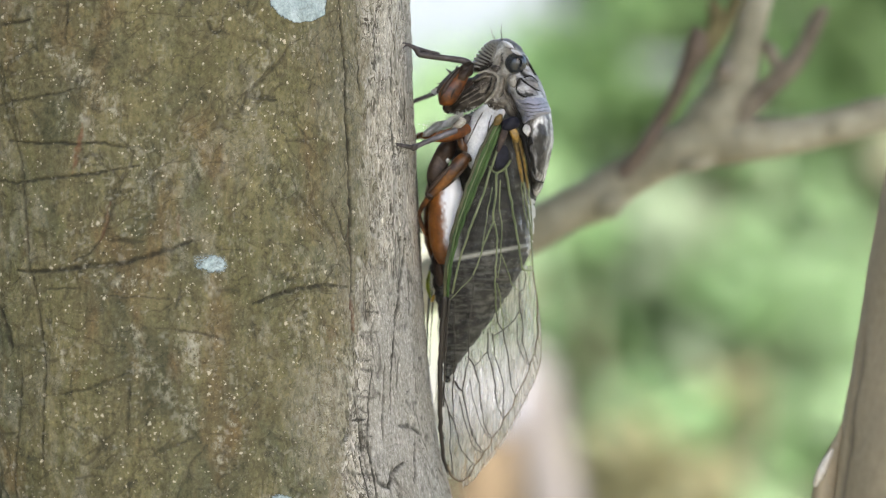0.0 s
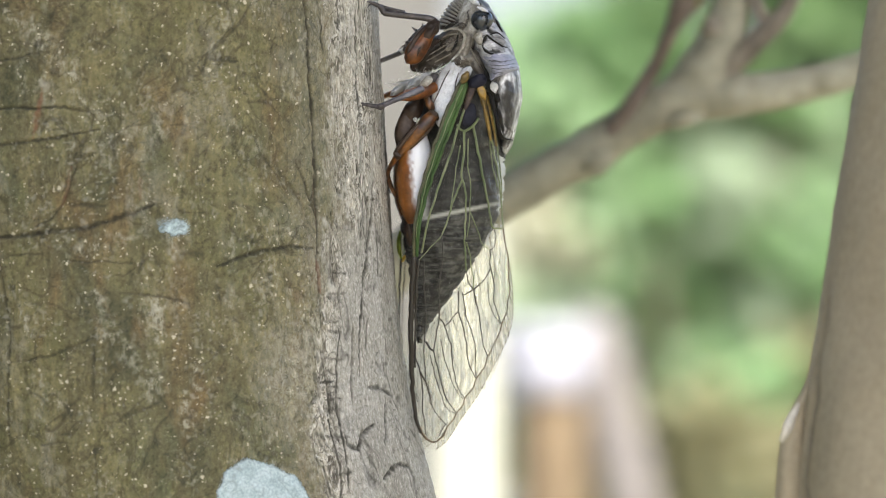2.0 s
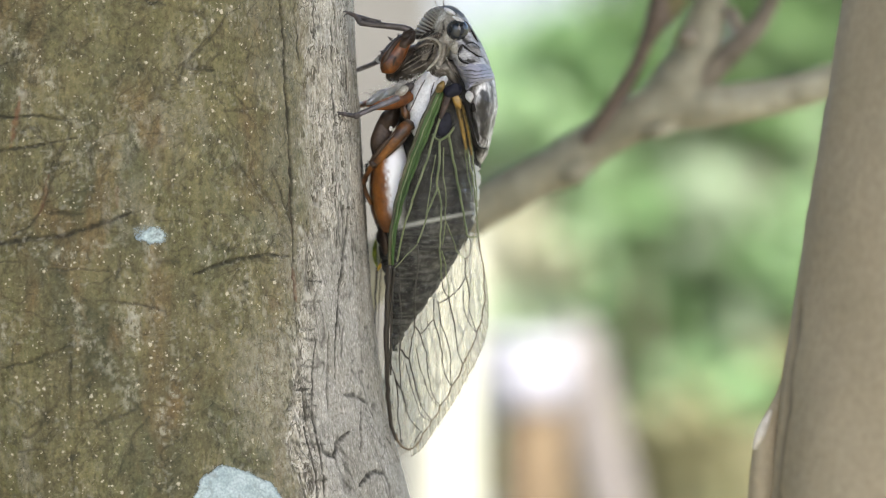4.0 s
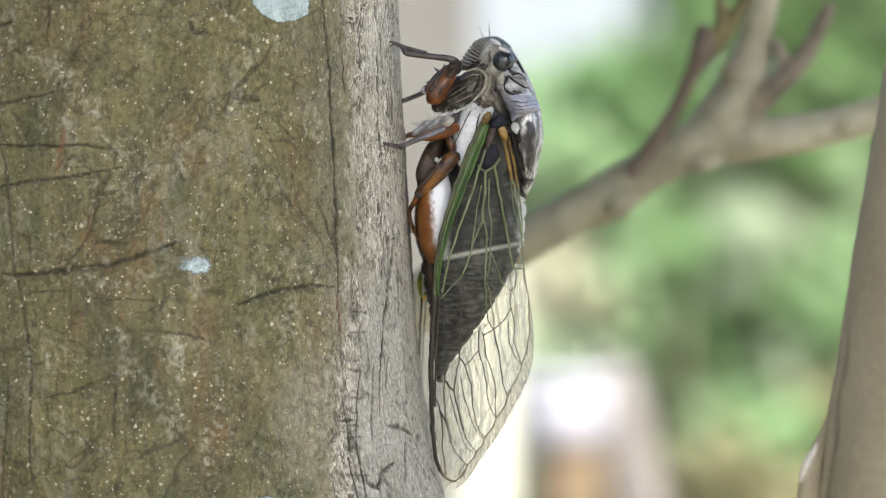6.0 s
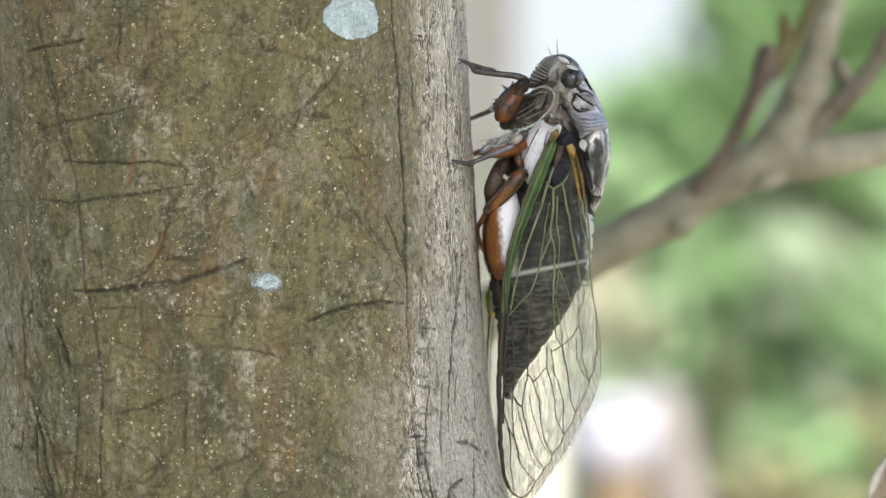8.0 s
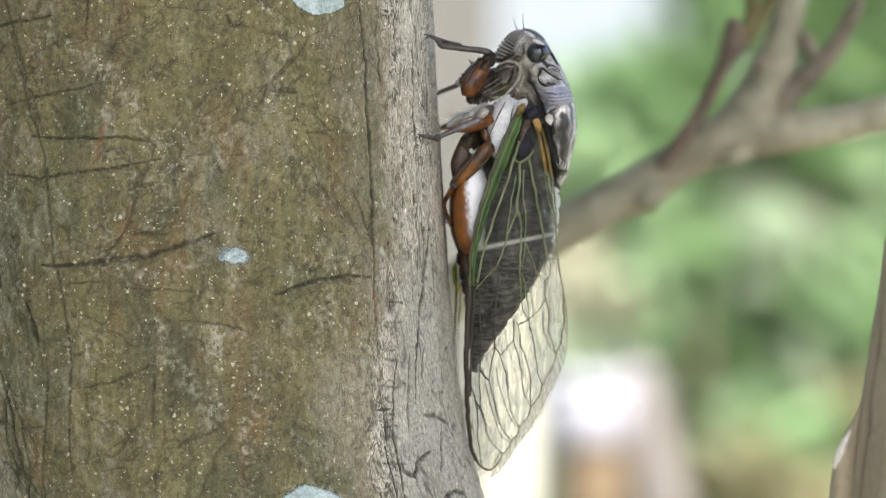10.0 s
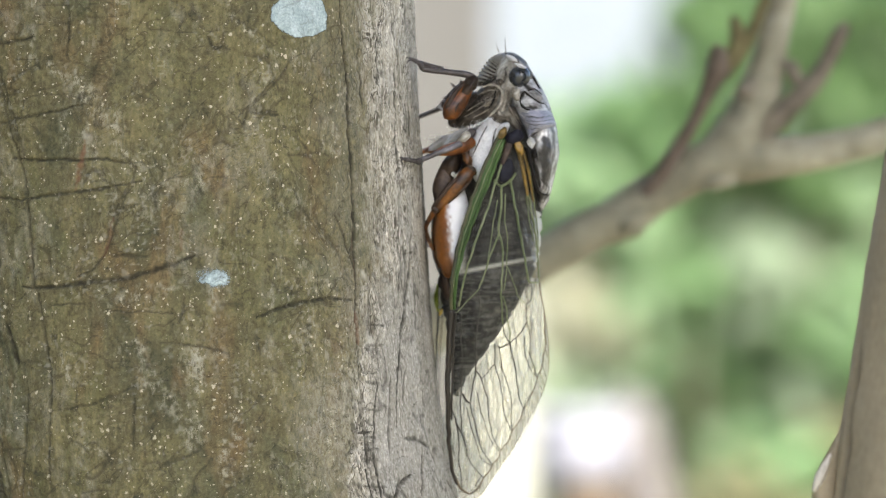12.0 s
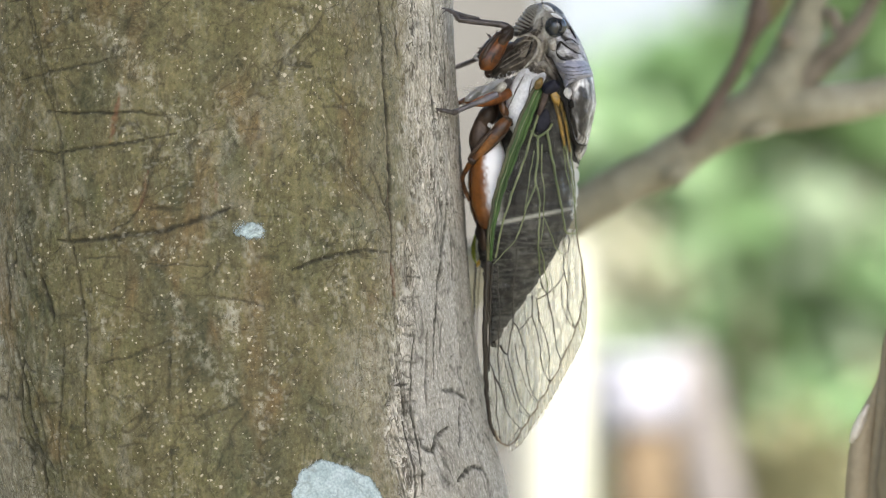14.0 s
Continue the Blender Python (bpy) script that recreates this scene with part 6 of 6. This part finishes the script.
# ---- the ant ----
def make_ant():
    ant = tagged(new("ant", None), "tiny black ant climbing the tree trunk", "ant")
    mm = 0.001

    def bead(name, c, r, seed):
        n = 12
        verts = [(c[0] * mm + r[0] * mm * math.sin(math.pi * i / n) * math.cos(math.pi * k / n), c[1] * mm + r[1] * mm * math.sin(math.pi * i / n) * math.sin(math.pi * k / n), c[2] * mm + r[2] * mm * math.cos(math.pi * i / n)) for i in range(n + 1) for k in range(2 * n)]
        faces = [(i * 2 * n + k, (i + 1) * 2 * n + k, (i + 1) * 2 * n + (k + 1) % (2 * n), i * 2 * n + (k + 1) % (2 * n)) for i in range(n) for k in range(2 * n)]
        mesh_object(name, verts, faces, ANT_BLACK, ant)

    bead("head", (0.75, 0, 1.15), (0.28, 0.32, 0.36), 1)
    bead("thorax", (0.7, 0, 0.45), (0.22, 0.22, 0.42), 2)
    bead("waist", (0.62, 0, -0.05), (0.13, 0.13, 0.15), 3)
    bead("gaster", (0.68, 0, -0.75), (0.34, 0.36, 0.6), 4)
    for side in (-1, 1):
        for z0, z1 in ((0.65, 1.15), (0.45, 0.35), (0.25, -0.5)):
            v, f = tube_data([(0.7 * mm, 0, z0 * mm), (0.85 * mm, side * 0.5 * mm, (z0 + z1) / 2 * mm), (0.02 * mm, side * 0.95 * mm, z1 * mm)], [0.07 * mm, 0.06 * mm, 0.04 * mm], sides=6)
            mesh_object("leg", v, f, ANT_BLACK, ant)
        v, f = tube_data([(0.85 * mm, side * 0.12 * mm, 1.35 * mm), (1.05 * mm, side * 0.4 * mm, 1.65 * mm), (0.95 * mm, side * 0.5 * mm, 2.0 * mm)], [0.05 * mm, 0.04 * mm, 0.03 * mm], sides=6)
        mesh_object("feeler", v, f, ANT_BLACK, ant)
    return ant


ant = make_ant()


# ---- ground and distance ----
def make_ground():
    n = 60
    r = np.concatenate([[0.0], np.geomspace(0.5, 900, n - 1)])
    a = np.linspace(0, 2 * math.pi, 48, endpoint=False)
    verts = [(rr * math.cos(t), rr * math.sin(t), -0.0 + 0.03 * (noise.noise((rr * math.cos(t), rr * math.sin(t), 0)) if 1.5 < rr < 40 else 0)) for rr in r[1:] for t in a]
    faces = [(i * 48 + k, (i + 1) * 48 + k, (i + 1) * 48 + (k + 1) % 48, i * 48 + (k + 1) % 48) for i in range(n - 2) for k in range(48)] + [tuple(range(48))]
    tagged(mesh_object("ground", verts, faces, GRASS), "grassy ground with dry patches", "ground", kind="structure")


make_ground()


def leaf_cloud(rng, centre, radii, count, size):
    """Folded pointed leaves scattered in an ellipsoid, denser at its shell."""
    verts, faces = [], []
    for _ in range(count):
        d = rng.normal(size=3)
        d /= np.linalg.norm(d)
        c = np.asarray(centre) + d * np.asarray(radii) * rng.uniform(0.45, 1.0) ** 0.5
        ax = rng.normal(size=3)
        ax[2] -= 0.7
        ax /= np.linalg.norm(ax)
        sd = np.cross(ax, rng.normal(size=3))
        sd /= np.linalg.norm(sd)
        up = np.cross(ax, sd)
        L = size * rng.uniform(0.7, 1.3)
        W = L * rng.uniform(0.22, 0.32)
        o = len(verts)
        verts += [c - ax * L / 2, c - ax * L * 0.12 + sd * W + up * W * 0.35, c + ax * L * 0.2 + sd * W * 0.8 + up * W * 0.3, c + ax * L / 2 - up * L * 0.08, c + ax * L * 0.2 - sd * W * 0.8 + up * W * 0.3, c - ax * L * 0.12 - sd * W + up * W * 0.35, c]
        faces += [(o, o + 1, o + 6), (o + 1, o + 2, o + 6), (o + 2, o + 3, o + 6), (o + 3, o + 4, o + 6), (o + 4, o + 5, o + 6), (o + 5, o, o + 6)]
    return verts, faces


def make_shrub(name, label, foot, stems, clumps, seed, category="shrub"):
    """A shrub: stems from its foot, and clumps (x, y, z, radius, leaves, leaf size, material)."""
    rng = np.random.RandomState(seed)
    top = tagged(new(name, None), label, category)
    for x, y, z in stems:
        mid = ((foot[0] * 0.4 + x * 0.6), (foot[1] * 0.4 + y * 0.6), z * 0.5)
        mesh_object("stem", *tube_data([(*foot, -0.03), mid, (x, y, z)], [0.007, 0.004, 0.002], sides=8, count=14), BRANCH_BARK, top)
    by = {}
    for x, y, z, r, count, size, material in clumps:
        by.setdefault(material.name, (material, []))[1].append(leaf_cloud(rng, (x, y, z), (r, r, r * 0.85), count, size))
    for material, clouds in by.values():
        tagged(mesh_object("leaves", *joined(clouds), material, top, smooth=False), kind="stuff")


def make_background():
    rng = np.random.RandomState(77)
    # light and shade as leaf colour: x, z over the middle, leaves
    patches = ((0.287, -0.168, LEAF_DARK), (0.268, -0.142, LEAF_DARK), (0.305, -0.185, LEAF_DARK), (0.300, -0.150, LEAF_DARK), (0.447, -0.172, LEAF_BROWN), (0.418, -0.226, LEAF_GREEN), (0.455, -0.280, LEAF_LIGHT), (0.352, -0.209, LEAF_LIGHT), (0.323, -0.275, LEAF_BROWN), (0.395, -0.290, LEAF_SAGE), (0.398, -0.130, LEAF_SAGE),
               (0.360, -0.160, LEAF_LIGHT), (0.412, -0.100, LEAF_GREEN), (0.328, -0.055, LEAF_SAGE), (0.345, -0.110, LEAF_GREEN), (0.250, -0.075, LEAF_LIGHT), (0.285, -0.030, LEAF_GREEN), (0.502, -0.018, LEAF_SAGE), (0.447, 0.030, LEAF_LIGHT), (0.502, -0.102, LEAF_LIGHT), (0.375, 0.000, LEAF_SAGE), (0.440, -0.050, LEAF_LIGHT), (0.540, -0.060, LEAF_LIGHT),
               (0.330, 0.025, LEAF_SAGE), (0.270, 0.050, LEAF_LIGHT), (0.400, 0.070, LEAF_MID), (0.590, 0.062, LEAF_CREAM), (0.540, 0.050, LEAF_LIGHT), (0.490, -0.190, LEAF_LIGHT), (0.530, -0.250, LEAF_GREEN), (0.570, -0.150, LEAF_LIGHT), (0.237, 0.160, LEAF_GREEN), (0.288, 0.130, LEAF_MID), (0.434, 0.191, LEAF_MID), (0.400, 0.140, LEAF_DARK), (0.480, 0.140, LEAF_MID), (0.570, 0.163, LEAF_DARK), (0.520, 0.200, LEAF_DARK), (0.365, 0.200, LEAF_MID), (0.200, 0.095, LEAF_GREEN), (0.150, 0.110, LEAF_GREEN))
    clumps = []
    for i in range(10):
        for k in range(14):
            x, z = 0.225 + 0.042 * i + rng.uniform(-0.012, 0.012), -0.335 + 0.046 * k + rng.uniform(-0.012, 0.012)
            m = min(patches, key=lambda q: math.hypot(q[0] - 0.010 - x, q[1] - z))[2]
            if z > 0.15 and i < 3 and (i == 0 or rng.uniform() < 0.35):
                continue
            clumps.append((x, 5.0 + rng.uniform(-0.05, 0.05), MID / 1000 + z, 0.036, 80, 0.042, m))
    for x, z, r, m in ((0.15, 0.08, 0.06, LEAF_LIGHT), (0.10, 0.05, 0.05, LEAF_GREEN), (0.21, 0.10, 0.05, LEAF_GREEN), (0.24, 0.05, 0.06, LEAF_LIGHT), (0.19, 0.045, 0.04, LEAF_LIGHT), (0.15, 0.14, 0.03, LEAF_LIGHT), (0.185, 0.145, 0.035, LEAF_GREEN), (0.68, 0.10, 0.09, LEAF_GREEN), (0.68, -0.05, 0.09, LEAF_LIGHT), (0.68, -0.2, 0.09, LEAF_GREEN)):
        clumps.append((x * 1.045, 5.05 + rng.uniform(-0.1, 0.1), MID / 1000 + z * 1.045, r, int(2200 * r), 0.055, m))
    for i in range(6):
        for k in range(5):
            clumps.append((0.20 + 0.09 * i + rng.uniform(-0.02, 0.02), 5.6 + rng.uniform(-0.1, 0.1), 0.98 + 0.085 * k + rng.uniform(-0.02, 0.02), 0.075, 150, 0.07, LEAF_SAGE if (i + k) % 3 else LEAF_LIGHT))
    make_shrub("shrub", "leafy green shrub, light and shade in its leaf colours, far out of focus", (0.40, 5.0), [(x, y, z) for x, y, z, *_ in clumps[::6]], clumps, 5)
    # cream leaf colour carries the sunlit paleness of this shrub
    clumps = [(x - 0.01, 5.0 + rng.uniform(-0.04, 0.04), MID / 1000 + z, 0.04, 46, 0.04, m) for x, z, m in ((0.115, -0.035, LEAF_CREAM), (0.15, -0.03, LEAF_CREAM), (0.185, -0.035, LEAF_CREAM), (0.13, -0.07, LEAF_CREAM), (0.17, -0.065, LEAF_CREAM), (0.20, -0.07, LEAF_CREAM), (0.14, -0.10, LEAF_SAGE), (0.18, -0.10, LEAF_SAGE), (0.215, -0.11, LEAF_SAGE), (0.215, 0.00, LEAF_LIGHT), (0.17, 0.005, LEAF_CREAM), (0.23, -0.05, LEAF_LIGHT), (0.235, -0.09, LEAF_GREEN), (0.12, -0.13, LEAF_SAGE), (0.16, -0.135, LEAF_GREEN), (0.20, -0.14, LEAF_SAGE), (0.08, -0.06, LEAF_CREAM), (0.08, -0.10, LEAF_SAGE), (0.13, -0.18, LEAF_SAGE), (0.19, -0.18, LEAF_SAGE))]
    make_shrub("shrub", "pale yellow-green variegated shrub, its sunlit paleness in the leaf colour", (0.14, 5.3), [(x, y, z) for x, y, z, *_ in clumps[::3]], clumps, 6)
    clumps = [(0.315, 4.7, 1.068, 0.04, 26, 0.05, LEAF_BROWN), (0.36, 4.7, 1.037, 0.05, 30, 0.05, LEAF_BROWN), (0.35, 4.7, 0.99, 0.06, 36, 0.05, LEAF_BROWN), (0.355, 4.72, 1.09, 0.05, 26, 0.05, LEAF_GREEN), (0.31, 5.0, MID / 1000 - 0.24, 0.05, 50, 0.06, LEAF_BROWN), (0.37, 5.0, MID / 1000 - 0.27, 0.05, 50, 0.06, LEAF_BROWN), (0.34, 5.1, MID / 1000 - 0.32, 0.07, 70, 0.06, LEAF_BROWN)]
    make_shrub("shrub", "ochre and green withering shrub", (0.34, 5.05), [(x, y, z) for x, y, z, *_ in clumps[::2]], clumps, 7)
    # far hedge
    clumps = []
    for i in range(26):
        x = 0.35 + 0.22 * i + rng.uniform(-0.1, 0.1)
        for z in (0.5, 1.0, 1.32) if i < 2 else (0.5, 1.0, 1.45, 1.9):
            clumps.append((x, 9.5 + rng.uniform(-0.3, 0.3), z + rng.uniform(-0.1, 0.1), 0.36, 130, 0.14, (LEAF_GREEN, LEAF_LIGHT, LEAF_GREEN, LEAF_DARK)[rng.randint(4)]))
    make_shrub("hedge", "tall green hedge in the distance", (2.5, 9.5), [(x, y, z) for x, y, z, *_ in clumps[::6]], clumps, 8, "hedge")


make_background()


def make_shade_crown():
    """Unseen crown added over the trunk to keep the insect in open shade."""
    rng = np.random.RandomState(21)
    tree = bpy.data.objects["tree"]
    clouds, limbs = [], []
    for i in range(100):
        a, r = rng.uniform(0, 2 * math.pi), 1.5 * math.sqrt(rng.uniform(0.0, 1))
        z = 2.25 + rng.uniform(0, 1.0)
        c = (r * math.cos(a), r * math.sin(a) - 0.1, z)
        clouds.append(leaf_cloud(rng, c, (0.36, 0.36, 0.26), 200, 0.10))
        if i % 8 == 0:
            limbs.append(tube_data([(-0.05, 0, 1.9), (c[0] * 0.5, c[1] * 0.5, 2.1), c], [0.02, 0.012, 0.004], sides=8, count=12))
    tagged(mesh_object("leaves", *joined(clouds), LEAF_SHADE, tree, smooth=False), kind="stuff")
    for v, f in limbs:
        mesh_object("limb", v, f, BRANCH_BARK, tree)


make_shade_crown()


# out-of-view hedge, added to dim the light reaching the trunk from the left
def make_shade_hedge():
    rng = np.random.RandomState(31)
    clumps = []
    for i in range(11):
        a = radians(150 + i * 7.5)
        for z in (0.5, 1.15, 1.8, 2.4):
            clumps.append((2.6 * math.cos(a) + rng.uniform(-0.1, 0.1), 2.6 * math.sin(a), z + rng.uniform(-0.1, 0.1), 0.46, 170, 0.12, LEAF_SHADE))
    make_shrub("hedge", "unseen dark hedge added left of the tree to block light", (-2.6, -0.6), [(x, y, z) for x, y, z, *_ in clumps[::7]], clumps, 9, "hedge")


make_shade_hedge()


def lathe(name, rings, material, parent, place, label="", sides=40, lean=(0, 0)):
    """A turned piece: rings (height, radius); lean moves the top sideways."""
    z0, z1 = rings[0][0], max(r[0] for r in rings)
    verts = []
    for z, r in rings:
        f = (z - z0) / (z1 - z0)
        for k in range(sides):
            a = 2 * math.pi * k / sides
            verts.append((place[0] + lean[0] * f + r * math.cos(a), place[1] + lean[1] * f + r * math.sin(a), z))
    n = sides
    faces = [(i * n + k, i * n + (k + 1) % n, (i + 1) * n + (k + 1) % n, (i + 1) * n + k) for i in range(len(rings) - 1) for k in range(n)]
    faces += [tuple(reversed(range(n))), tuple(range((len(rings) - 1) * n, len(rings) * n))]
    return mesh_object(name, verts, faces, material, parent, label)


def make_posts():
    stump = tagged(new("tree_stump", None), "tall brown sawn-off stump", "stump")
    lathe("trunk", [(-0.05, 0.070), (0.1, 0.055), (0.5, 0.044), (0.9, 0.036), (1.05, 0.033), (1.088, 0.032), (1.094, 0.029)], STUMP_WOOD, stump, (0.166, 4.45), lean=(-0.019, 0.0))
    pot = tagged(new("flower_pot", None), "white pot standing on the brown stump", "pot")
    lathe("body", [(1.094, 0.036), (1.097, 0.041), (1.125, 0.043), (1.146, 0.045)], WHITE_PAINT, pot, (0.139, 4.45))
    lathe("rim", [(1.144, 0.043), (1.144, 0.047), (1.158, 0.048), (1.160, 0.044), (1.14, 0.041), (1.12, 0.037)], WHITE_PAINT, pot, (0.139, 4.45))
    pole = tagged(new("pole", None), "pale leaning wooden pole", "pole")
    lathe("shaft", [(-0.05, 0.030), (0.4, 0.029), (0.8, 0.028), (1.10, 0.026), (1.160, 0.025), (1.170, 0.021), (1.174, 0.004)], PALE_WOOD, pole, (0.449, 4.53), lean=(-0.262, 0.0))
    post = tagged(new("fence_post", None), "cream painted fence post", "post")
    lathe("shaft", [(-0.05, 0.030), (0.6, 0.030), (1.255, 0.030), (1.268, 0.026), (1.274, 0.02)], CREAM_PAINT, post, (0.0615, 4.32))


make_posts()


def make_far_things():
    # added panel: its pale colour stands in for bright background between the limbs
    board = tagged(new("bright_gap_panel", None), "pale blue-grey panel added for the bright gap behind the branches", "board")
    lathe("post", [(-0.05, 0.005), (1.0, 0.005), (1.40, 0.005)], PALE_WOOD, board, (0.327, 5.0))
    v, f = [], []
    for i, (dx, dz) in enumerate(((-0.042, -0.034), (0.042, -0.034), (0.042, 0.034), (-0.042, 0.034))):
        v += [(0.327 + dx, 4.985, 1.437 + dz), (0.327 + dx, 4.975, 1.437 + dz * 0.97)]
    f = [(1, 3, 5, 7), (6, 4, 2, 0), (0, 2, 3, 1), (2, 4, 5, 3), (4, 6, 7, 5), (6, 0, 1, 7)]
    mesh_object("panel", v, f, BRIGHT_GAP, board, smooth=False)
    # added rounded shapes that fill blue-grey patches of the blurred background
    for x, y, z, r in ((0.202, 5.1, 1.382, 0.022), (0.35, 5.1, 1.365, 0.032)):
        pail = tagged(new("blue_grey_shape", None), "blue-grey rounded shape added on a thin pole behind the shrubs", "bird house")
        lathe("pole", [(-0.05, 0.004), (0.8, 0.004), (z - r, 0.004)], PALE_WOOD, pail, (x, y))
        lathe("body", [(z - r, r * 0.8), (z - r * 0.4, r), (z + r * 0.5, r), (z + r, r * 0.5), (z + r * 1.2, r * 0.1)], SLATE, pail, (x, y))


make_far_things()


def make_house():
    """Plain beige house wall far behind, with its roof overhang, and an added pale backdrop wall."""
    house = tagged(new("house", None), "beige plastered house wall far behind the tree", "house")

    def box(name, a, b, material):
        verts = [(x, y, z) for x in (a[0], b[0]) for y in (a[1], b[1]) for z in (a[2], b[2])]
        mesh_object(name, verts, [(0, 1, 3, 2), (4, 6, 7, 5), (0, 4, 5, 1), (2, 3, 7, 6), (0, 2, 6, 4), (1, 5, 7, 3)], material, house, smooth=False)

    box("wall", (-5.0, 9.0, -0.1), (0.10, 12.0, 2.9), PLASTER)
    # added pale wall, stands in for the bright sky above the hedge
    box("backdrop_wall", (0.10, 16.0, -0.1), (2.2, 19.0, 5.2), PALE_BACKDROP)
    box("roof", (0.0, 15.7, 5.2), (2.5, 19.3, 5.4), SLATE)
    box("roof", (-5.3, 8.7, 2.9), (0.3, 12.3, 3.05), SLATE)


make_house()


# ---- what moves ----
def motions():
    """The ant climbs along the outline of the trunk; everything else stays still."""
    rows = []
    for t, z, s, turn in ((0.0, -60.0, 80.0, 0), (2.0, -30.0, 76.0, 0), (3.4, 2.0, 72.0, 0), (4.3, 8.0, 66.5, 0), (4.5, 8.9, 66.0, 0), (4.7, 10.6, 66.0, 2), (4.9, 16.4, 66.0, 0), (5.0, 18.3, 66.0, -4), (5.1, 19.9, 66.0, -3), (5.2, 23.1, 66.0, 0), (5.4, 31.0, 65.5, 0), (5.6, 37.4, 65.0, 0), (6.2, 58.0, 66.0, 0), (8.0, 110.0, 72.0, 0), (14.0, 300.0, 80.0, 0)):
        th = s / TRUNK_R
        p = trunk_point(s, z, 0.15)
        rows.append((t, Matrix.Translation(p) @ pose(0, 0, 0, 0, 0, math.degrees(th) - 90) @ pose(0, 0, 0, turn, 0, 0)))
    walk(ant, rows)


motions()
